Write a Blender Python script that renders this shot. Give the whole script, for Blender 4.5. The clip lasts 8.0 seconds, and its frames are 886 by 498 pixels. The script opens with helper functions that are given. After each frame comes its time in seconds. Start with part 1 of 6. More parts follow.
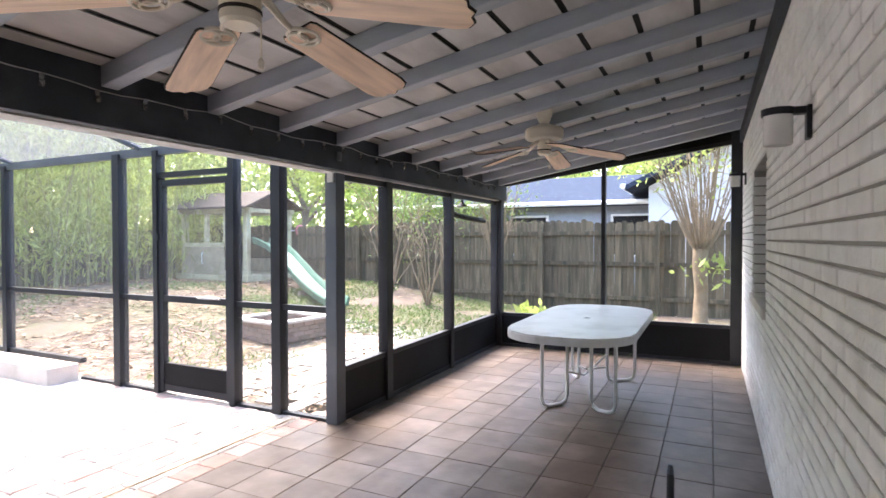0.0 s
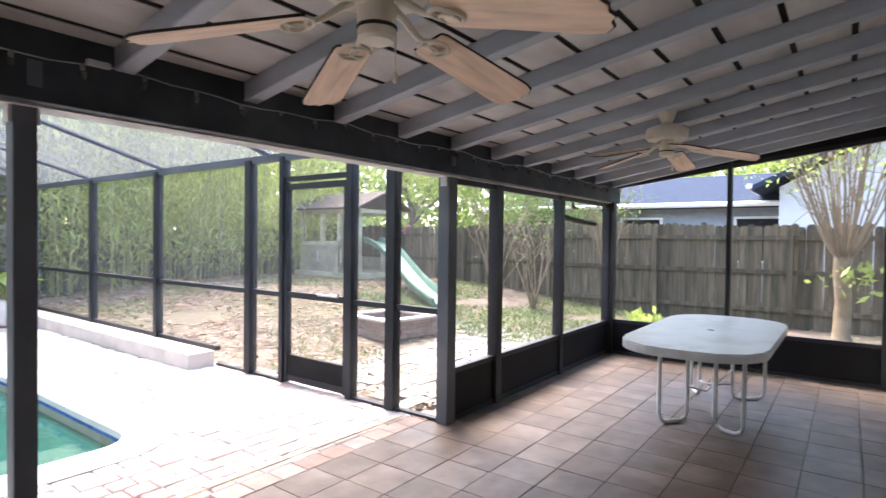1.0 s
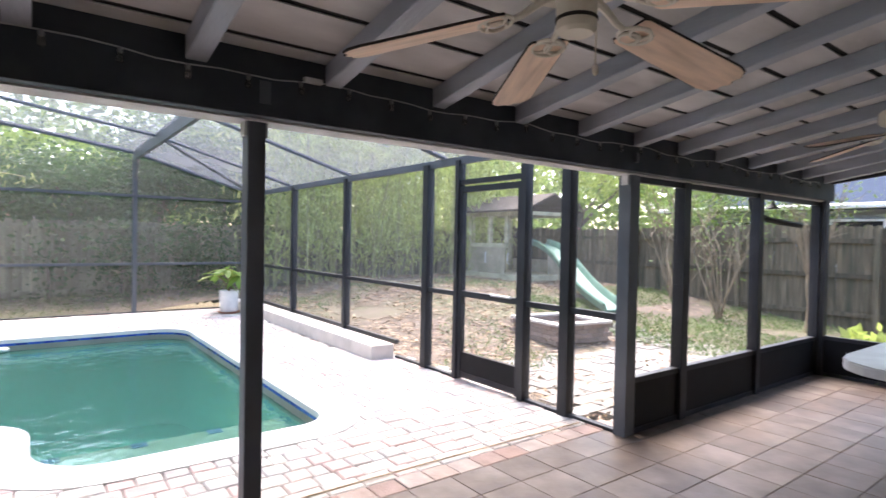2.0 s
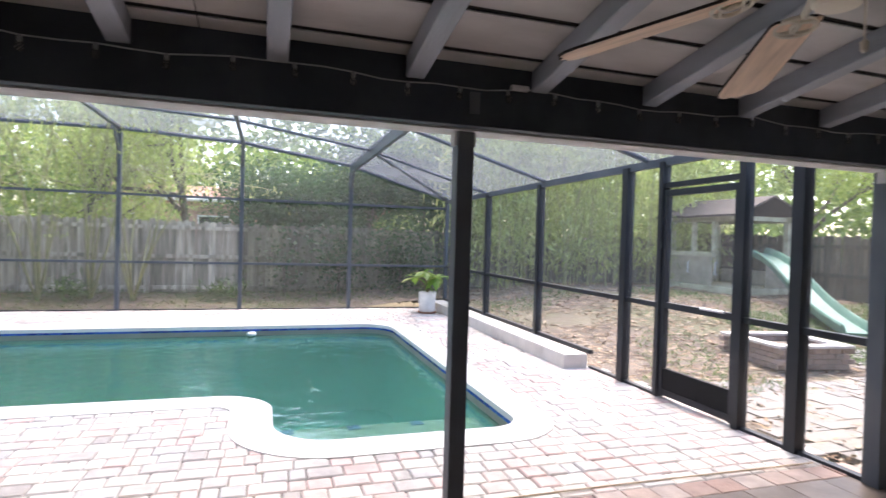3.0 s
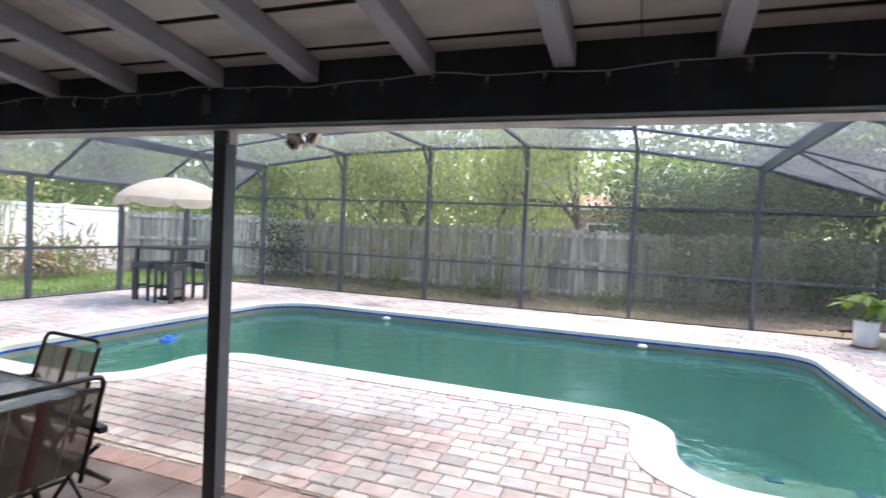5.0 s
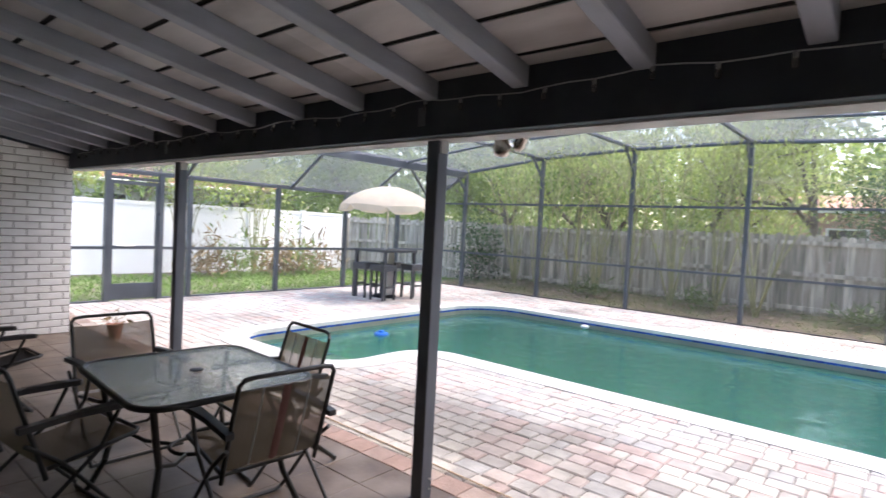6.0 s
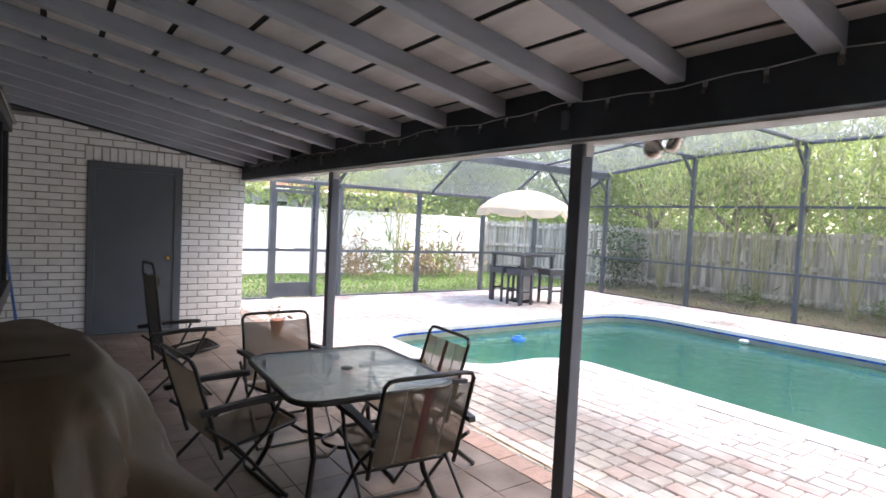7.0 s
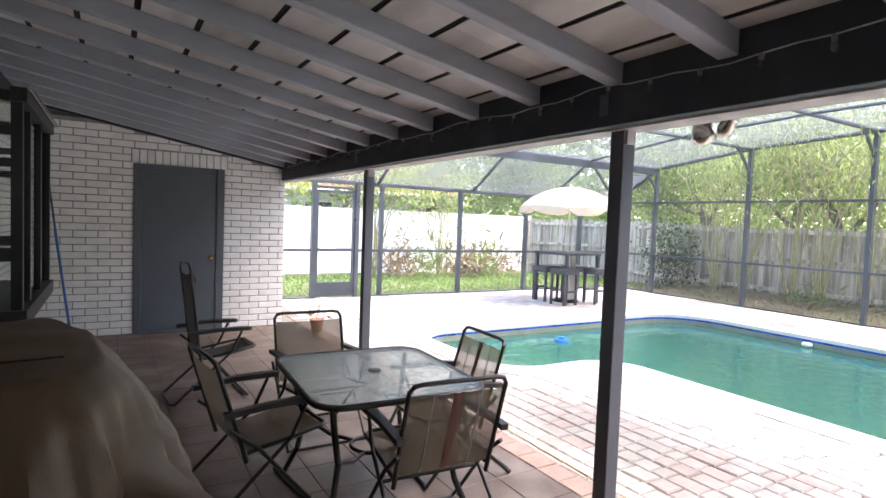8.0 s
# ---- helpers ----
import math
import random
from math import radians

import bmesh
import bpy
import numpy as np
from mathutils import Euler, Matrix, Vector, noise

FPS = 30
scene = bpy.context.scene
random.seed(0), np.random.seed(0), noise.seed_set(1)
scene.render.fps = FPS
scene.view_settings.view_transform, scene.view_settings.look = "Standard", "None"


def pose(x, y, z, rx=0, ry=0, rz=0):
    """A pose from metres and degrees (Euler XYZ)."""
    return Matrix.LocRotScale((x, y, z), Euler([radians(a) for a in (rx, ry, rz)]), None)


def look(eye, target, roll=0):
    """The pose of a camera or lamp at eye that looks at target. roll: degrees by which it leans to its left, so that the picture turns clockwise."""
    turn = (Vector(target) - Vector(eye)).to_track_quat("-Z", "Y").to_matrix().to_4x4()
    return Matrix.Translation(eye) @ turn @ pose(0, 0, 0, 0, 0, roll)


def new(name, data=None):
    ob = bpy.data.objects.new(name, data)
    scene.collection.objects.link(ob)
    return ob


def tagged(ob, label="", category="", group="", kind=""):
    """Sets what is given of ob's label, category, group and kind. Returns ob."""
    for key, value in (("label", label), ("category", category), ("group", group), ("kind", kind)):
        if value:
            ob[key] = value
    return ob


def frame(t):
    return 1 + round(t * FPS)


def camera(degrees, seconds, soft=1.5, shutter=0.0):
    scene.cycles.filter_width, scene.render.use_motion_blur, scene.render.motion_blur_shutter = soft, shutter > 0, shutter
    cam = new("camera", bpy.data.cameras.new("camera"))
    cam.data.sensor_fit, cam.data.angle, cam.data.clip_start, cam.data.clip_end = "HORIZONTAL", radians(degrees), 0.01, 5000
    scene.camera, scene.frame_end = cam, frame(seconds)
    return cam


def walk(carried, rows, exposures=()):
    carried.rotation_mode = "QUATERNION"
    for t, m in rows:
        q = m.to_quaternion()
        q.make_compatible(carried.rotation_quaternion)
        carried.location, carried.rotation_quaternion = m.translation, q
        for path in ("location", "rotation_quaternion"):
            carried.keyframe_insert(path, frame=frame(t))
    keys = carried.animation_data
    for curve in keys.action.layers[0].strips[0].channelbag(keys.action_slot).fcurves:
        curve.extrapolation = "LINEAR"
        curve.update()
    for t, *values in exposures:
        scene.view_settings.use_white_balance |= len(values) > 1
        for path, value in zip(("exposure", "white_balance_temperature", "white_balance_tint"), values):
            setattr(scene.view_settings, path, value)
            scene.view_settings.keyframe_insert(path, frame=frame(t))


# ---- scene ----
# ---- camera and its walk ----
cam = camera(77.4, 8.0, soft=1.5, shutter=0.3)
PATH = [
    (0, (0.269, 0.246, 1.503), (2.069, 1.117, 1.467), -0.1),
    (0.5, (0.285, 0.243, 1.485), (2.01, 1.256, 1.457), 0.4),
    (1, (0.241, 0.318, 1.533), (1.851, 1.504, 1.495), 0.7),
    (2.5, (0.173, 0.42, 1.512), (1.087, 2.198, 1.48), 1.4),
    (3, (0.134, 0.453, 1.514), (0.737, 2.36, 1.482), 1.7),
    (3.5, (0.093, 0.49, 1.513), (0.366, 2.471, 1.476), 1.9),
    (4, (0.049, 0.519, 1.525), (-0.01, 2.518, 1.481), 2.2),
    (4.5, (0.013, 0.566, 1.538), (-0.368, 2.529, 1.486), 2.4),
    (5, (-0.078, 0.633, 1.558), (-0.775, 2.507, 1.497), 2.7),
    (6.5, (-0.175, 0.656, 1.563), (-1.674, 1.976, 1.477), 2.9),
    (7, (-0.207, 0.664, 1.579), (-1.831, 1.828, 1.487), 2.8),
    (7.5, (-0.24, 0.713, 1.569), (-1.931, 1.777, 1.475), 2.6),
    (8, (-0.292, 0.822, 1.558), (-2.006, 1.849, 1.459), 2.2),
]
EXPO = [(0.0, 3.47, 6900, 15.5), (1.0, 3.28, 6850, 15.5), (2.5, 2.88, 6750, 15.5), (4.5, 2.53, 6650, 14), (6.5, 2.78, 6800, 15), (8.0, 3.32, 6900, 16)]
walk(cam, [(t, look(eye, target, roll)) for t, eye, target, roll in PATH], exposures=EXPO)

WALL_Y, POST_Y, DOOR_X, END_X, CAGE_X, CAGE_L, CAGE_Y = -0.09, 3.0, -8.17, 7.68, 3.95, -10.58, 12.28

# ---- daylight: bright overcast sky with a soft sun ----
world = bpy.data.worlds.new("sky")
scene.world = world
world.use_nodes = True
wn, wl = world.node_tree.nodes, world.node_tree.links
sky = wn.new("ShaderNodeTexSky")
sky.sky_type, sky.sun_disc = "NISHITA", False
sky.sun_elevation, sky.sun_rotation = radians(58), radians(25)
sky.air_density, sky.dust_density, sky.ozone_density = 1.0, 2.5, 1.5
wl.new(sky.outputs[0], wn["Background"].inputs[0])
wn["Background"].inputs[1].default_value = 0.15
sun_data = bpy.data.lights.new("sun", "SUN")
sun_data.energy, sun_data.angle, sun_data.color = 1.3, radians(30), (1.0, 0.97, 0.93)
sun = new("sun", sun_data)
sun.matrix_world = look((0, 0, 30), (-0.6, -1.35, 27.4))


# ---- materials ----
def mat(name, rgb, rough=0.6, metal=0.0, var=0.15, scale=6.0, bump=0.1, bscale=60.0, rnd=0.0, island=0.0, stain=None, amt=0.4, sscale=1.5, spec=0.5, stretch=(1, 1, 1), trans=0.0):
    """Principled surface with coarse and fine variation, stains, per-piece tone and fine relief."""
    m = bpy.data.materials.new(name)
    m.use_nodes = True
    n, l = m.node_tree.nodes, m.node_tree.links
    b = n["Principled BSDF"]
    tc = n.new("ShaderNodeTexCoord")
    mp = n.new("ShaderNodeMapping")
    mp.inputs["Scale"].default_value = stretch
    l.new(tc.outputs["Object"], mp.inputs[0])
    vec = mp.outputs[0]
    if rnd:
        oi = n.new("ShaderNodeObjectInfo")
        add = n.new("ShaderNodeVectorMath")
        add.operation = "MULTIPLY_ADD"
        add.inputs[1].default_value = (37, 53, 71)
        l.new(oi.outputs["Random"], add.inputs[0])
        l.new(mp.outputs[0], add.inputs[2])
        vec = add.outputs[0]
    n1 = n.new("ShaderNodeTexNoise")
    n1.inputs["Scale"].default_value, n1.inputs["Detail"].default_value = scale, 6
    l.new(vec, n1.inputs["Vector"])
    r1 = n.new("ShaderNodeMapRange")
    r1.inputs[1].default_value, r1.inputs[2].default_value = 0.25, 0.75
    r1.inputs[3].default_value, r1.inputs[4].default_value = 1 - var, 1 + var
    l.new(n1.outputs[0], r1.inputs[0])
    tone = r1.outputs[0]
    for source, weight in (("o", rnd), ("i", island)):
        if weight:
            src = n.new("ShaderNodeObjectInfo").outputs["Random"] if source == "o" else n.new("ShaderNodeNewGeometry").outputs["Random Per Island"]
            rr = n.new("ShaderNodeMapRange")
            rr.inputs[3].default_value, rr.inputs[4].default_value = 1 - weight, 1 + weight
            l.new(src, rr.inputs[0])
            mu = n.new("ShaderNodeMath")
            mu.operation = "MULTIPLY"
            l.new(tone, mu.inputs[0])
            l.new(rr.outputs[0], mu.inputs[1])
            tone = mu.outputs[0]
    sc = n.new("ShaderNodeVectorMath")
    sc.operation = "SCALE"
    sc.inputs[0].default_value = rgb
    l.new(tone, sc.inputs["Scale"])
    col = sc.outputs[0]
    if stain:
        n2 = n.new("ShaderNodeTexNoise")
        n2.inputs["Scale"].default_value, n2.inputs["Detail"].default_value = sscale, 8
        l.new(vec, n2.inputs["Vector"])
        r2 = n.new("ShaderNodeMapRange")
        r2.inputs[1].default_value, r2.inputs[2].default_value = 0.48, 0.72
        r2.inputs[3].default_value, r2.inputs[4].default_value = 0, amt
        l.new(n2.outputs[0], r2.inputs[0])
        mx = n.new("ShaderNodeMix")
        mx.data_type = "RGBA"
        l.new(r2.outputs[0], mx.inputs[0])
        l.new(col, mx.inputs[6])
        mx.inputs[7].default_value = (*stain, 1)
        col = mx.outputs[2]
    l.new(col, b.inputs["Base Color"])
    b.inputs["Roughness"].default_value, b.inputs["Metallic"].default_value = rough, metal
    b.inputs["Specular IOR Level"].default_value = spec
    if bump:
        n3 = n.new("ShaderNodeTexNoise")
        n3.inputs["Scale"].default_value, n3.inputs["Detail"].default_value = bscale, 4
        l.new(vec, n3.inputs["Vector"])
        bp = n.new("ShaderNodeBump")
        bp.inputs["Strength"].default_value, bp.inputs["Distance"].default_value = bump, 0.01
        l.new(n3.outputs[0], bp.inputs["Height"])
        l.new(bp.outputs[0], b.inputs["Normal"])
    if trans:
        out = n["Material Output"]
        tr = n.new("ShaderNodeBsdfTranslucent")
        l.new(col, tr.inputs[0])
        mxs = n.new("ShaderNodeMixShader")
        mxs.inputs[0].default_value = trans
        l.new(b.outputs[0], mxs.inputs[1])
        l.new(tr.outputs[0], mxs.inputs[2])
        l.new(mxs.outputs[0], out.inputs[0])
    return m


def palette_mat(name, cols, rough, var, scale, bump, bscale, source="o", stain=None, amt=0.35, sscale=1.2):
    """As mat(), with each piece's colour picked out of a few tones."""
    m = mat(name, (1, 1, 1), rough, 0, var, scale, bump, bscale, rnd=0.001 if source == "o" else 0, stain=stain, amt=amt, sscale=sscale)
    n, l = m.node_tree.nodes, m.node_tree.links
    src = n.new("ShaderNodeObjectInfo").outputs["Random"] if source == "o" else n.new("ShaderNodeNewGeometry").outputs["Random Per Island"]
    ramp = n.new("ShaderNodeValToRGB")
    ramp.color_ramp.interpolation = "CONSTANT"
    el = ramp.color_ramp.elements
    while len(el) < len(cols):
        el.new(0.5)
    for i, c in enumerate(cols):
        el[i].position, el[i].color = i / len(cols), (*c, 1)
    l.new(src, ramp.inputs[0])
    sc = [x for x in n if x.bl_idname == "ShaderNodeVectorMath" and x.operation == "SCALE"][0]
    l.new(ramp.outputs[0], sc.inputs[0])
    return m


def screen_mat(name, rgb, cover):
    """Fine woven insect mesh, far finer than a picture shows: part open, part fibre."""
    m = bpy.data.materials.new(name)
    m.use_nodes = True
    n, l = m.node_tree.nodes, m.node_tree.links
    n.remove(n["Principled BSDF"])
    tr, df, tl, mx, mx2 = (n.new("ShaderNode" + k) for k in ("BsdfTransparent", "BsdfDiffuse", "BsdfTranslucent", "MixShader", "MixShader"))
    df.inputs[0].default_value = tl.inputs[0].default_value = (*rgb, 1)
    ns = n.new("ShaderNodeTexNoise")
    ns.inputs["Scale"].default_value = 0.9
    ns.inputs["Detail"].default_value = 5
    tc = n.new("ShaderNodeTexCoord")
    l.new(tc.outputs["Object"], ns.inputs["Vector"])
    rg = n.new("ShaderNodeMapRange")
    rg.inputs[1].default_value, rg.inputs[2].default_value = 0.3, 0.7
    rg.inputs[3].default_value, rg.inputs[4].default_value = cover * 0.8, cover * 1.2
    l.new(ns.outputs[0], rg.inputs[0])
    mx2.inputs[0].default_value = 0.5
    l.new(df.outputs[0], mx2.inputs[1])
    l.new(tl.outputs[0], mx2.inputs[2])
    l.new(rg.outputs[0], mx.inputs[0])
    l.new(tr.outputs[0], mx.inputs[1])
    l.new(mx2.outputs[0], mx.inputs[2])
    l.new(mx.outputs[0], n["Material Output"].inputs[0])
    return m


def clear_mat(name, tint, rough=0.02, ior=1.45, ripple=0.0, rscale=4.0, base=None, cover=0.0):
    """Clear sheet: sees through with a tint, mirrors by Fresnel."""
    m = bpy.data.materials.new(name)
    m.use_nodes = True
    n, l = m.node_tree.nodes, m.node_tree.links
    n.remove(n["Principled BSDF"])
    tr, gl, mx, fr, pw, ma = (n.new("ShaderNode" + k) for k in ("BsdfTransparent", "BsdfGlossy", "MixShader", "LayerWeight", "Math", "Math"))
    f0 = ((ior - 1) / (ior + 1)) ** 2
    tr.inputs[0].default_value = (*tint, 1)
    gl.inputs["Roughness"].default_value = rough
    fr.inputs[0].default_value = 0.5
    pw.operation, pw.inputs[1].default_value = "POWER", 5
    ma.operation, ma.inputs[1].default_value, ma.inputs[2].default_value = "MULTIPLY_ADD", 1 - f0, f0
    l.new(fr.outputs["Facing"], pw.inputs[0])
    l.new(pw.outputs[0], ma.inputs[0])
    below = tr.outputs[0]
    if base:
        df, m2 = n.new("ShaderNodeBsdfDiffuse"), n.new("ShaderNodeMixShader")
        df.inputs[0].default_value = (*base, 1)
        m2.inputs[0].default_value = cover
        l.new(tr.outputs[0], m2.inputs[1])
        l.new(df.outputs[0], m2.inputs[2])
        below = m2.outputs[0]
    if ripple:
        tc, ns, bp = n.new("ShaderNodeTexCoord"), n.new("ShaderNodeTexNoise"), n.new("ShaderNodeBump")
        l.new(tc.outputs["Object"], ns.inputs["Vector"])
        ns.inputs["Scale"].default_value, ns.inputs["Detail"].default_value, ns.inputs["Distortion"].default_value = rscale, 3, 0.6
        bp.inputs["Strength"].default_value, bp.inputs["Distance"].default_value = ripple, 0.05
        l.new(ns.outputs[0], bp.inputs["Height"])
        l.new(bp.outputs[0], gl.inputs["Normal"])
        l.new(bp.outputs[0], fr.inputs["Normal"])
    l.new(ma.outputs[0], mx.inputs[0])
    l.new(below, mx.inputs[1])
    l.new(gl.outputs[0], mx.inputs[2])
    l.new(mx.outputs[0], n["Material Output"].inputs[0])
    return m


SLATE = (0.032, 0.039, 0.05)
M_BEAM = mat("slate_paint", SLATE, 0.6, spec=0.3, var=0.2, scale=3, bump=0.15, bscale=25, stain=(0.2, 0.2, 0.2), amt=0.15, sscale=4)
M_RAFTER = mat("rafter_paint", (0.33, 0.36, 0.415), 0.5, var=0.2, scale=2, bump=0.3, bscale=18, stain=(0.36, 0.36, 0.36), amt=0.4, sscale=3, stretch=(4, 1, 4))
M_DECK = mat("roof_boards", (0.58, 0.565, 0.555), 0.8, var=0.14, scale=3, bump=0.4, bscale=12, stain=(0.2, 0.19, 0.185), amt=0.5, sscale=1.6, stretch=(0.7, 2, 1), island=0.15)
M_DARK = mat("dark_gap", (0.012, 0.012, 0.012), 0.9)
M_SOFFIT = mat("soffit_white", (0.55, 0.54, 0.53), 0.7, stain=(0.2, 0.18, 0.16), amt=0.5, sscale=5)
M_BRICK = mat("white_painted_brick", (0.87, 0.86, 0.84), 0.6, var=0.06, scale=8, bump=0.5, bscale=45, rnd=0.04, stain=(0.6, 0.57, 0.53), amt=0.35, sscale=5)
M_BRICKJ = mat("white_painted_brick_far", (0.87, 0.86, 0.84), 0.6, var=0.06, scale=8, bump=0.5, bscale=45, island=0.04, stain=(0.6, 0.57, 0.53), amt=0.35, sscale=5)
M_MORTAR = mat("raked_mortar", (0.34, 0.32, 0.3), 0.9, var=0.3, scale=5, bump=0.6, bscale=80)
M_TILE = mat("floor_tile", (0.11, 0.08, 0.062), 0.45, var=0.3, scale=5, bump=0.12, bscale=30, rnd=0.1, stain=(0.25, 0.21, 0.18), amt=0.65, sscale=2.2, spec=0.35)
M_TILEJ = mat("floor_tile_far", (0.11, 0.08, 0.062), 0.45, var=0.3, scale=5, bump=0.12, bscale=30, island=0.1, stain=(0.25, 0.21, 0.18), amt=0.65, sscale=2.2, spec=0.35)
M_GROUT = mat("grout", (0.095, 0.078, 0.066), 0.9)
PAVE = [(0.60, 0.50, 0.45), (0.63, 0.58, 0.52), (0.59, 0.55, 0.51), (0.59, 0.45, 0.41), (0.68, 0.63, 0.57), (0.54, 0.52, 0.50), (0.62, 0.55, 0.50), (0.58, 0.54, 0.50), (0.63, 0.52, 0.48), (0.49, 0.45, 0.42)]
M_PAVER = palette_mat("concrete_paver", PAVE, 0.85, 0.18, 9, 0.5, 50, "o", stain=(0.2, 0.18, 0.16), amt=0.4, sscale=3)
M_PAVERJ = palette_mat("concrete_paver_far", PAVE, 0.85, 0.18, 9, 0.5, 50, "i", stain=(0.15, 0.13, 0.11), amt=0.6, sscale=0.8)
M_PAVERB = palette_mat("border_paver", [(0.34, 0.23, 0.195), (0.38, 0.29, 0.25), (0.31, 0.22, 0.19), (0.4, 0.33, 0.295)], 0.85, 0.18, 9, 0.5, 50, "o", stain=(0.2, 0.18, 0.16), amt=0.4, sscale=3)


def old_puddle(m, cx, cy, rx, ry, rgb, amt):
    """A grown-in dark stain of uneven outline on the ground round (cx, cy)."""
    n, l = m.node_tree.nodes, m.node_tree.links
    geo, mp, ns, ln, ad, rg, mx = (n.new("ShaderNode" + k) for k in ("NewGeometry", "Mapping", "TexNoise", "VectorMath", "Math", "MapRange", "Mix"))
    mp.inputs["Location"].default_value = (-cx / rx, -cy / ry, 0)
    mp.inputs["Scale"].default_value = (1 / rx, 1 / ry, 0)
    l.new(geo.outputs["Position"], mp.inputs[0])
    ln.operation = "LENGTH"
    l.new(mp.outputs[0], ln.inputs[0])
    ns.inputs["Scale"].default_value, ns.inputs["Detail"].default_value, ns.inputs["Roughness"].default_value = 2.2, 8, 0.7
    l.new(geo.outputs["Position"], ns.inputs["Vector"])
    ad.operation = "ADD"
    l.new(ln.outputs["Value"], ad.inputs[0])
    l.new(ns.outputs[0], ad.inputs[1])
    rg.inputs[1].default_value, rg.inputs[2].default_value = 0.85, 1.6
    rg.inputs[3].default_value, rg.inputs[4].default_value = amt, 0
    l.new(ad.outputs[0], rg.inputs[0])
    mx.data_type = "RGBA"
    base = n["Principled BSDF"].inputs["Base Color"]
    l.new(base.links[0].from_socket, mx.inputs[6])
    mx.inputs[7].default_value = (*rgb, 1)
    l.new(rg.outputs[0], mx.inputs[0])
    l.new(mx.outputs[2], base)


for m in (M_PAVER, M_PAVERJ):
    old_puddle(m, -3.1, 4.1, 1.9, 0.85, (0.14, 0.13, 0.115), 0.7)
M_SAND = mat("joint_sand", (0.23, 0.205, 0.18), 0.95, var=0.3, scale=8)
M_COPING = mat("coping_concrete", (0.68, 0.66, 0.63), 0.85, var=0.08, scale=5, bump=0.4, bscale=80, stain=(0.5, 0.47, 0.43), amt=0.4)
M_CURB = mat("curb_concrete", (0.62, 0.58, 0.53), 0.85, var=0.12, scale=4, bump=0.4, bscale=50, stain=(0.35, 0.31, 0.27), amt=0.5, sscale=3)
M_SCUM = mat("stained_waterline", (0.24, 0.25, 0.2), 0.6, var=0.2, scale=3, bump=0.1, stain=(0.15, 0.17, 0.13), amt=0.5)
M_BLUETILE = palette_mat("pool_tile_blue", [(0.015, 0.05, 0.3), (0.02, 0.08, 0.4), (0.015, 0.04, 0.22), (0.03, 0.1, 0.42)], 0.15, 0.1, 6, 0, 10, "i")
M_BLUE = mat("pool_tile_mark", (0.02, 0.06, 0.32), 0.3)
M_STEP = mat("pool_step_plaster", (0.5, 0.46, 0.4), 0.8, var=0.1, scale=1.2, bump=0)
# teal here stands for light lost in deep water; the surface tint is constant
M_PLASTER = mat("depth_tinted_plaster", (0.16, 0.5, 0.42), 0.8, var=0.1, scale=1.2, bump=0)
M_WATER = clear_mat("pool_water", (0.66, 0.84, 0.8), 0.02, 1.33, 0.24, 5.0, (0.1, 0.3, 0.255), 0.2)
M_ALU = mat("bronze_aluminium", (0.02, 0.022, 0.027), 0.45, spec=0.3, var=0.12, scale=5, bump=0.05, stain=(0.12, 0.12, 0.12), amt=0.2)
M_POST = mat("porch_post_paint", (0.085, 0.095, 0.115), 0.5, var=0.15, scale=4, bump=0.1, bscale=30, stain=(0.16, 0.16, 0.17), amt=0.3)
M_ALUG = mat("grey_aluminium", (0.075, 0.088, 0.105), 0.45, var=0.15, scale=4, bump=0.05, stain=(0.2, 0.2, 0.2), amt=0.3)
M_SCREEN = screen_mat("insect_screen", (0.27, 0.28, 0.27), 0.17)
# yard-side mesh: paler fibre colour paints in the bright haze of a slanting view
M_SCREENS = screen_mat("hazy_insect_screen", (0.33, 0.33, 0.32), 0.155)
M_SCREENF = screen_mat("fine_insect_screen", (0.15, 0.15, 0.15), 0.05)
M_SCREENR = screen_mat("roof_screen", (0.135, 0.143, 0.16), 0.62)
M_KICK = mat("black_kick_panel", (0.008, 0.008, 0.009), 0.6, var=0.3, scale=3, spec=0.2)
M_DOOR = mat("door_paint", (0.095, 0.112, 0.13), 0.45, var=0.08, scale=2, bump=0.08, bscale=20, stain=(0.15, 0.16, 0.17), amt=0.3)
M_BRASS = mat("brass", (0.6, 0.42, 0.16), 0.25, 1.0, var=0.05)
M_STEEL = mat("brushed_steel", (0.55, 0.55, 0.55), 0.3, 1.0, var=0.05)
M_GLASS = clear_mat("window_glass", (0.93, 0.95, 0.95))


# ---- mesh helpers ----
def box(bm, x0, y0, z0, x1, y1, z1, bev=0.0):
    r = bmesh.ops.create_cube(bm, size=1.0, matrix=Matrix.LocRotScale(((x0 + x1) / 2, (y0 + y1) / 2, (z0 + z1) / 2), None, (abs(x1 - x0), abs(y1 - y0), abs(z1 - z0))))
    if bev:
        bmesh.ops.bevel(bm, geom=list({e for v in r["verts"] for e in v.link_edges}), offset=bev, segments=2, affect="EDGES", profile=0.6)
    return bm


def B(*a, **k):
    return box(bmesh.new(), *a, **k)


def bar(bm, a, b, w, h=None, up=(0, 0, 1)):
    """A square bar from a to b: w across, h in the direction nearest up."""
    a, b = Vector(a), Vector(b)
    d = b - a
    side = d.cross(Vector(up))
    side = side.normalized() if side.length > 1e-5 else Vector((1, 0, 0))
    top = side.cross(d).normalized()
    m = Matrix((side * w, d, top * (h or w))).transposed().to_4x4()
    m.translation = (a + b) / 2
    bmesh.ops.create_cube(bm, size=1.0, matrix=m)
    return bm


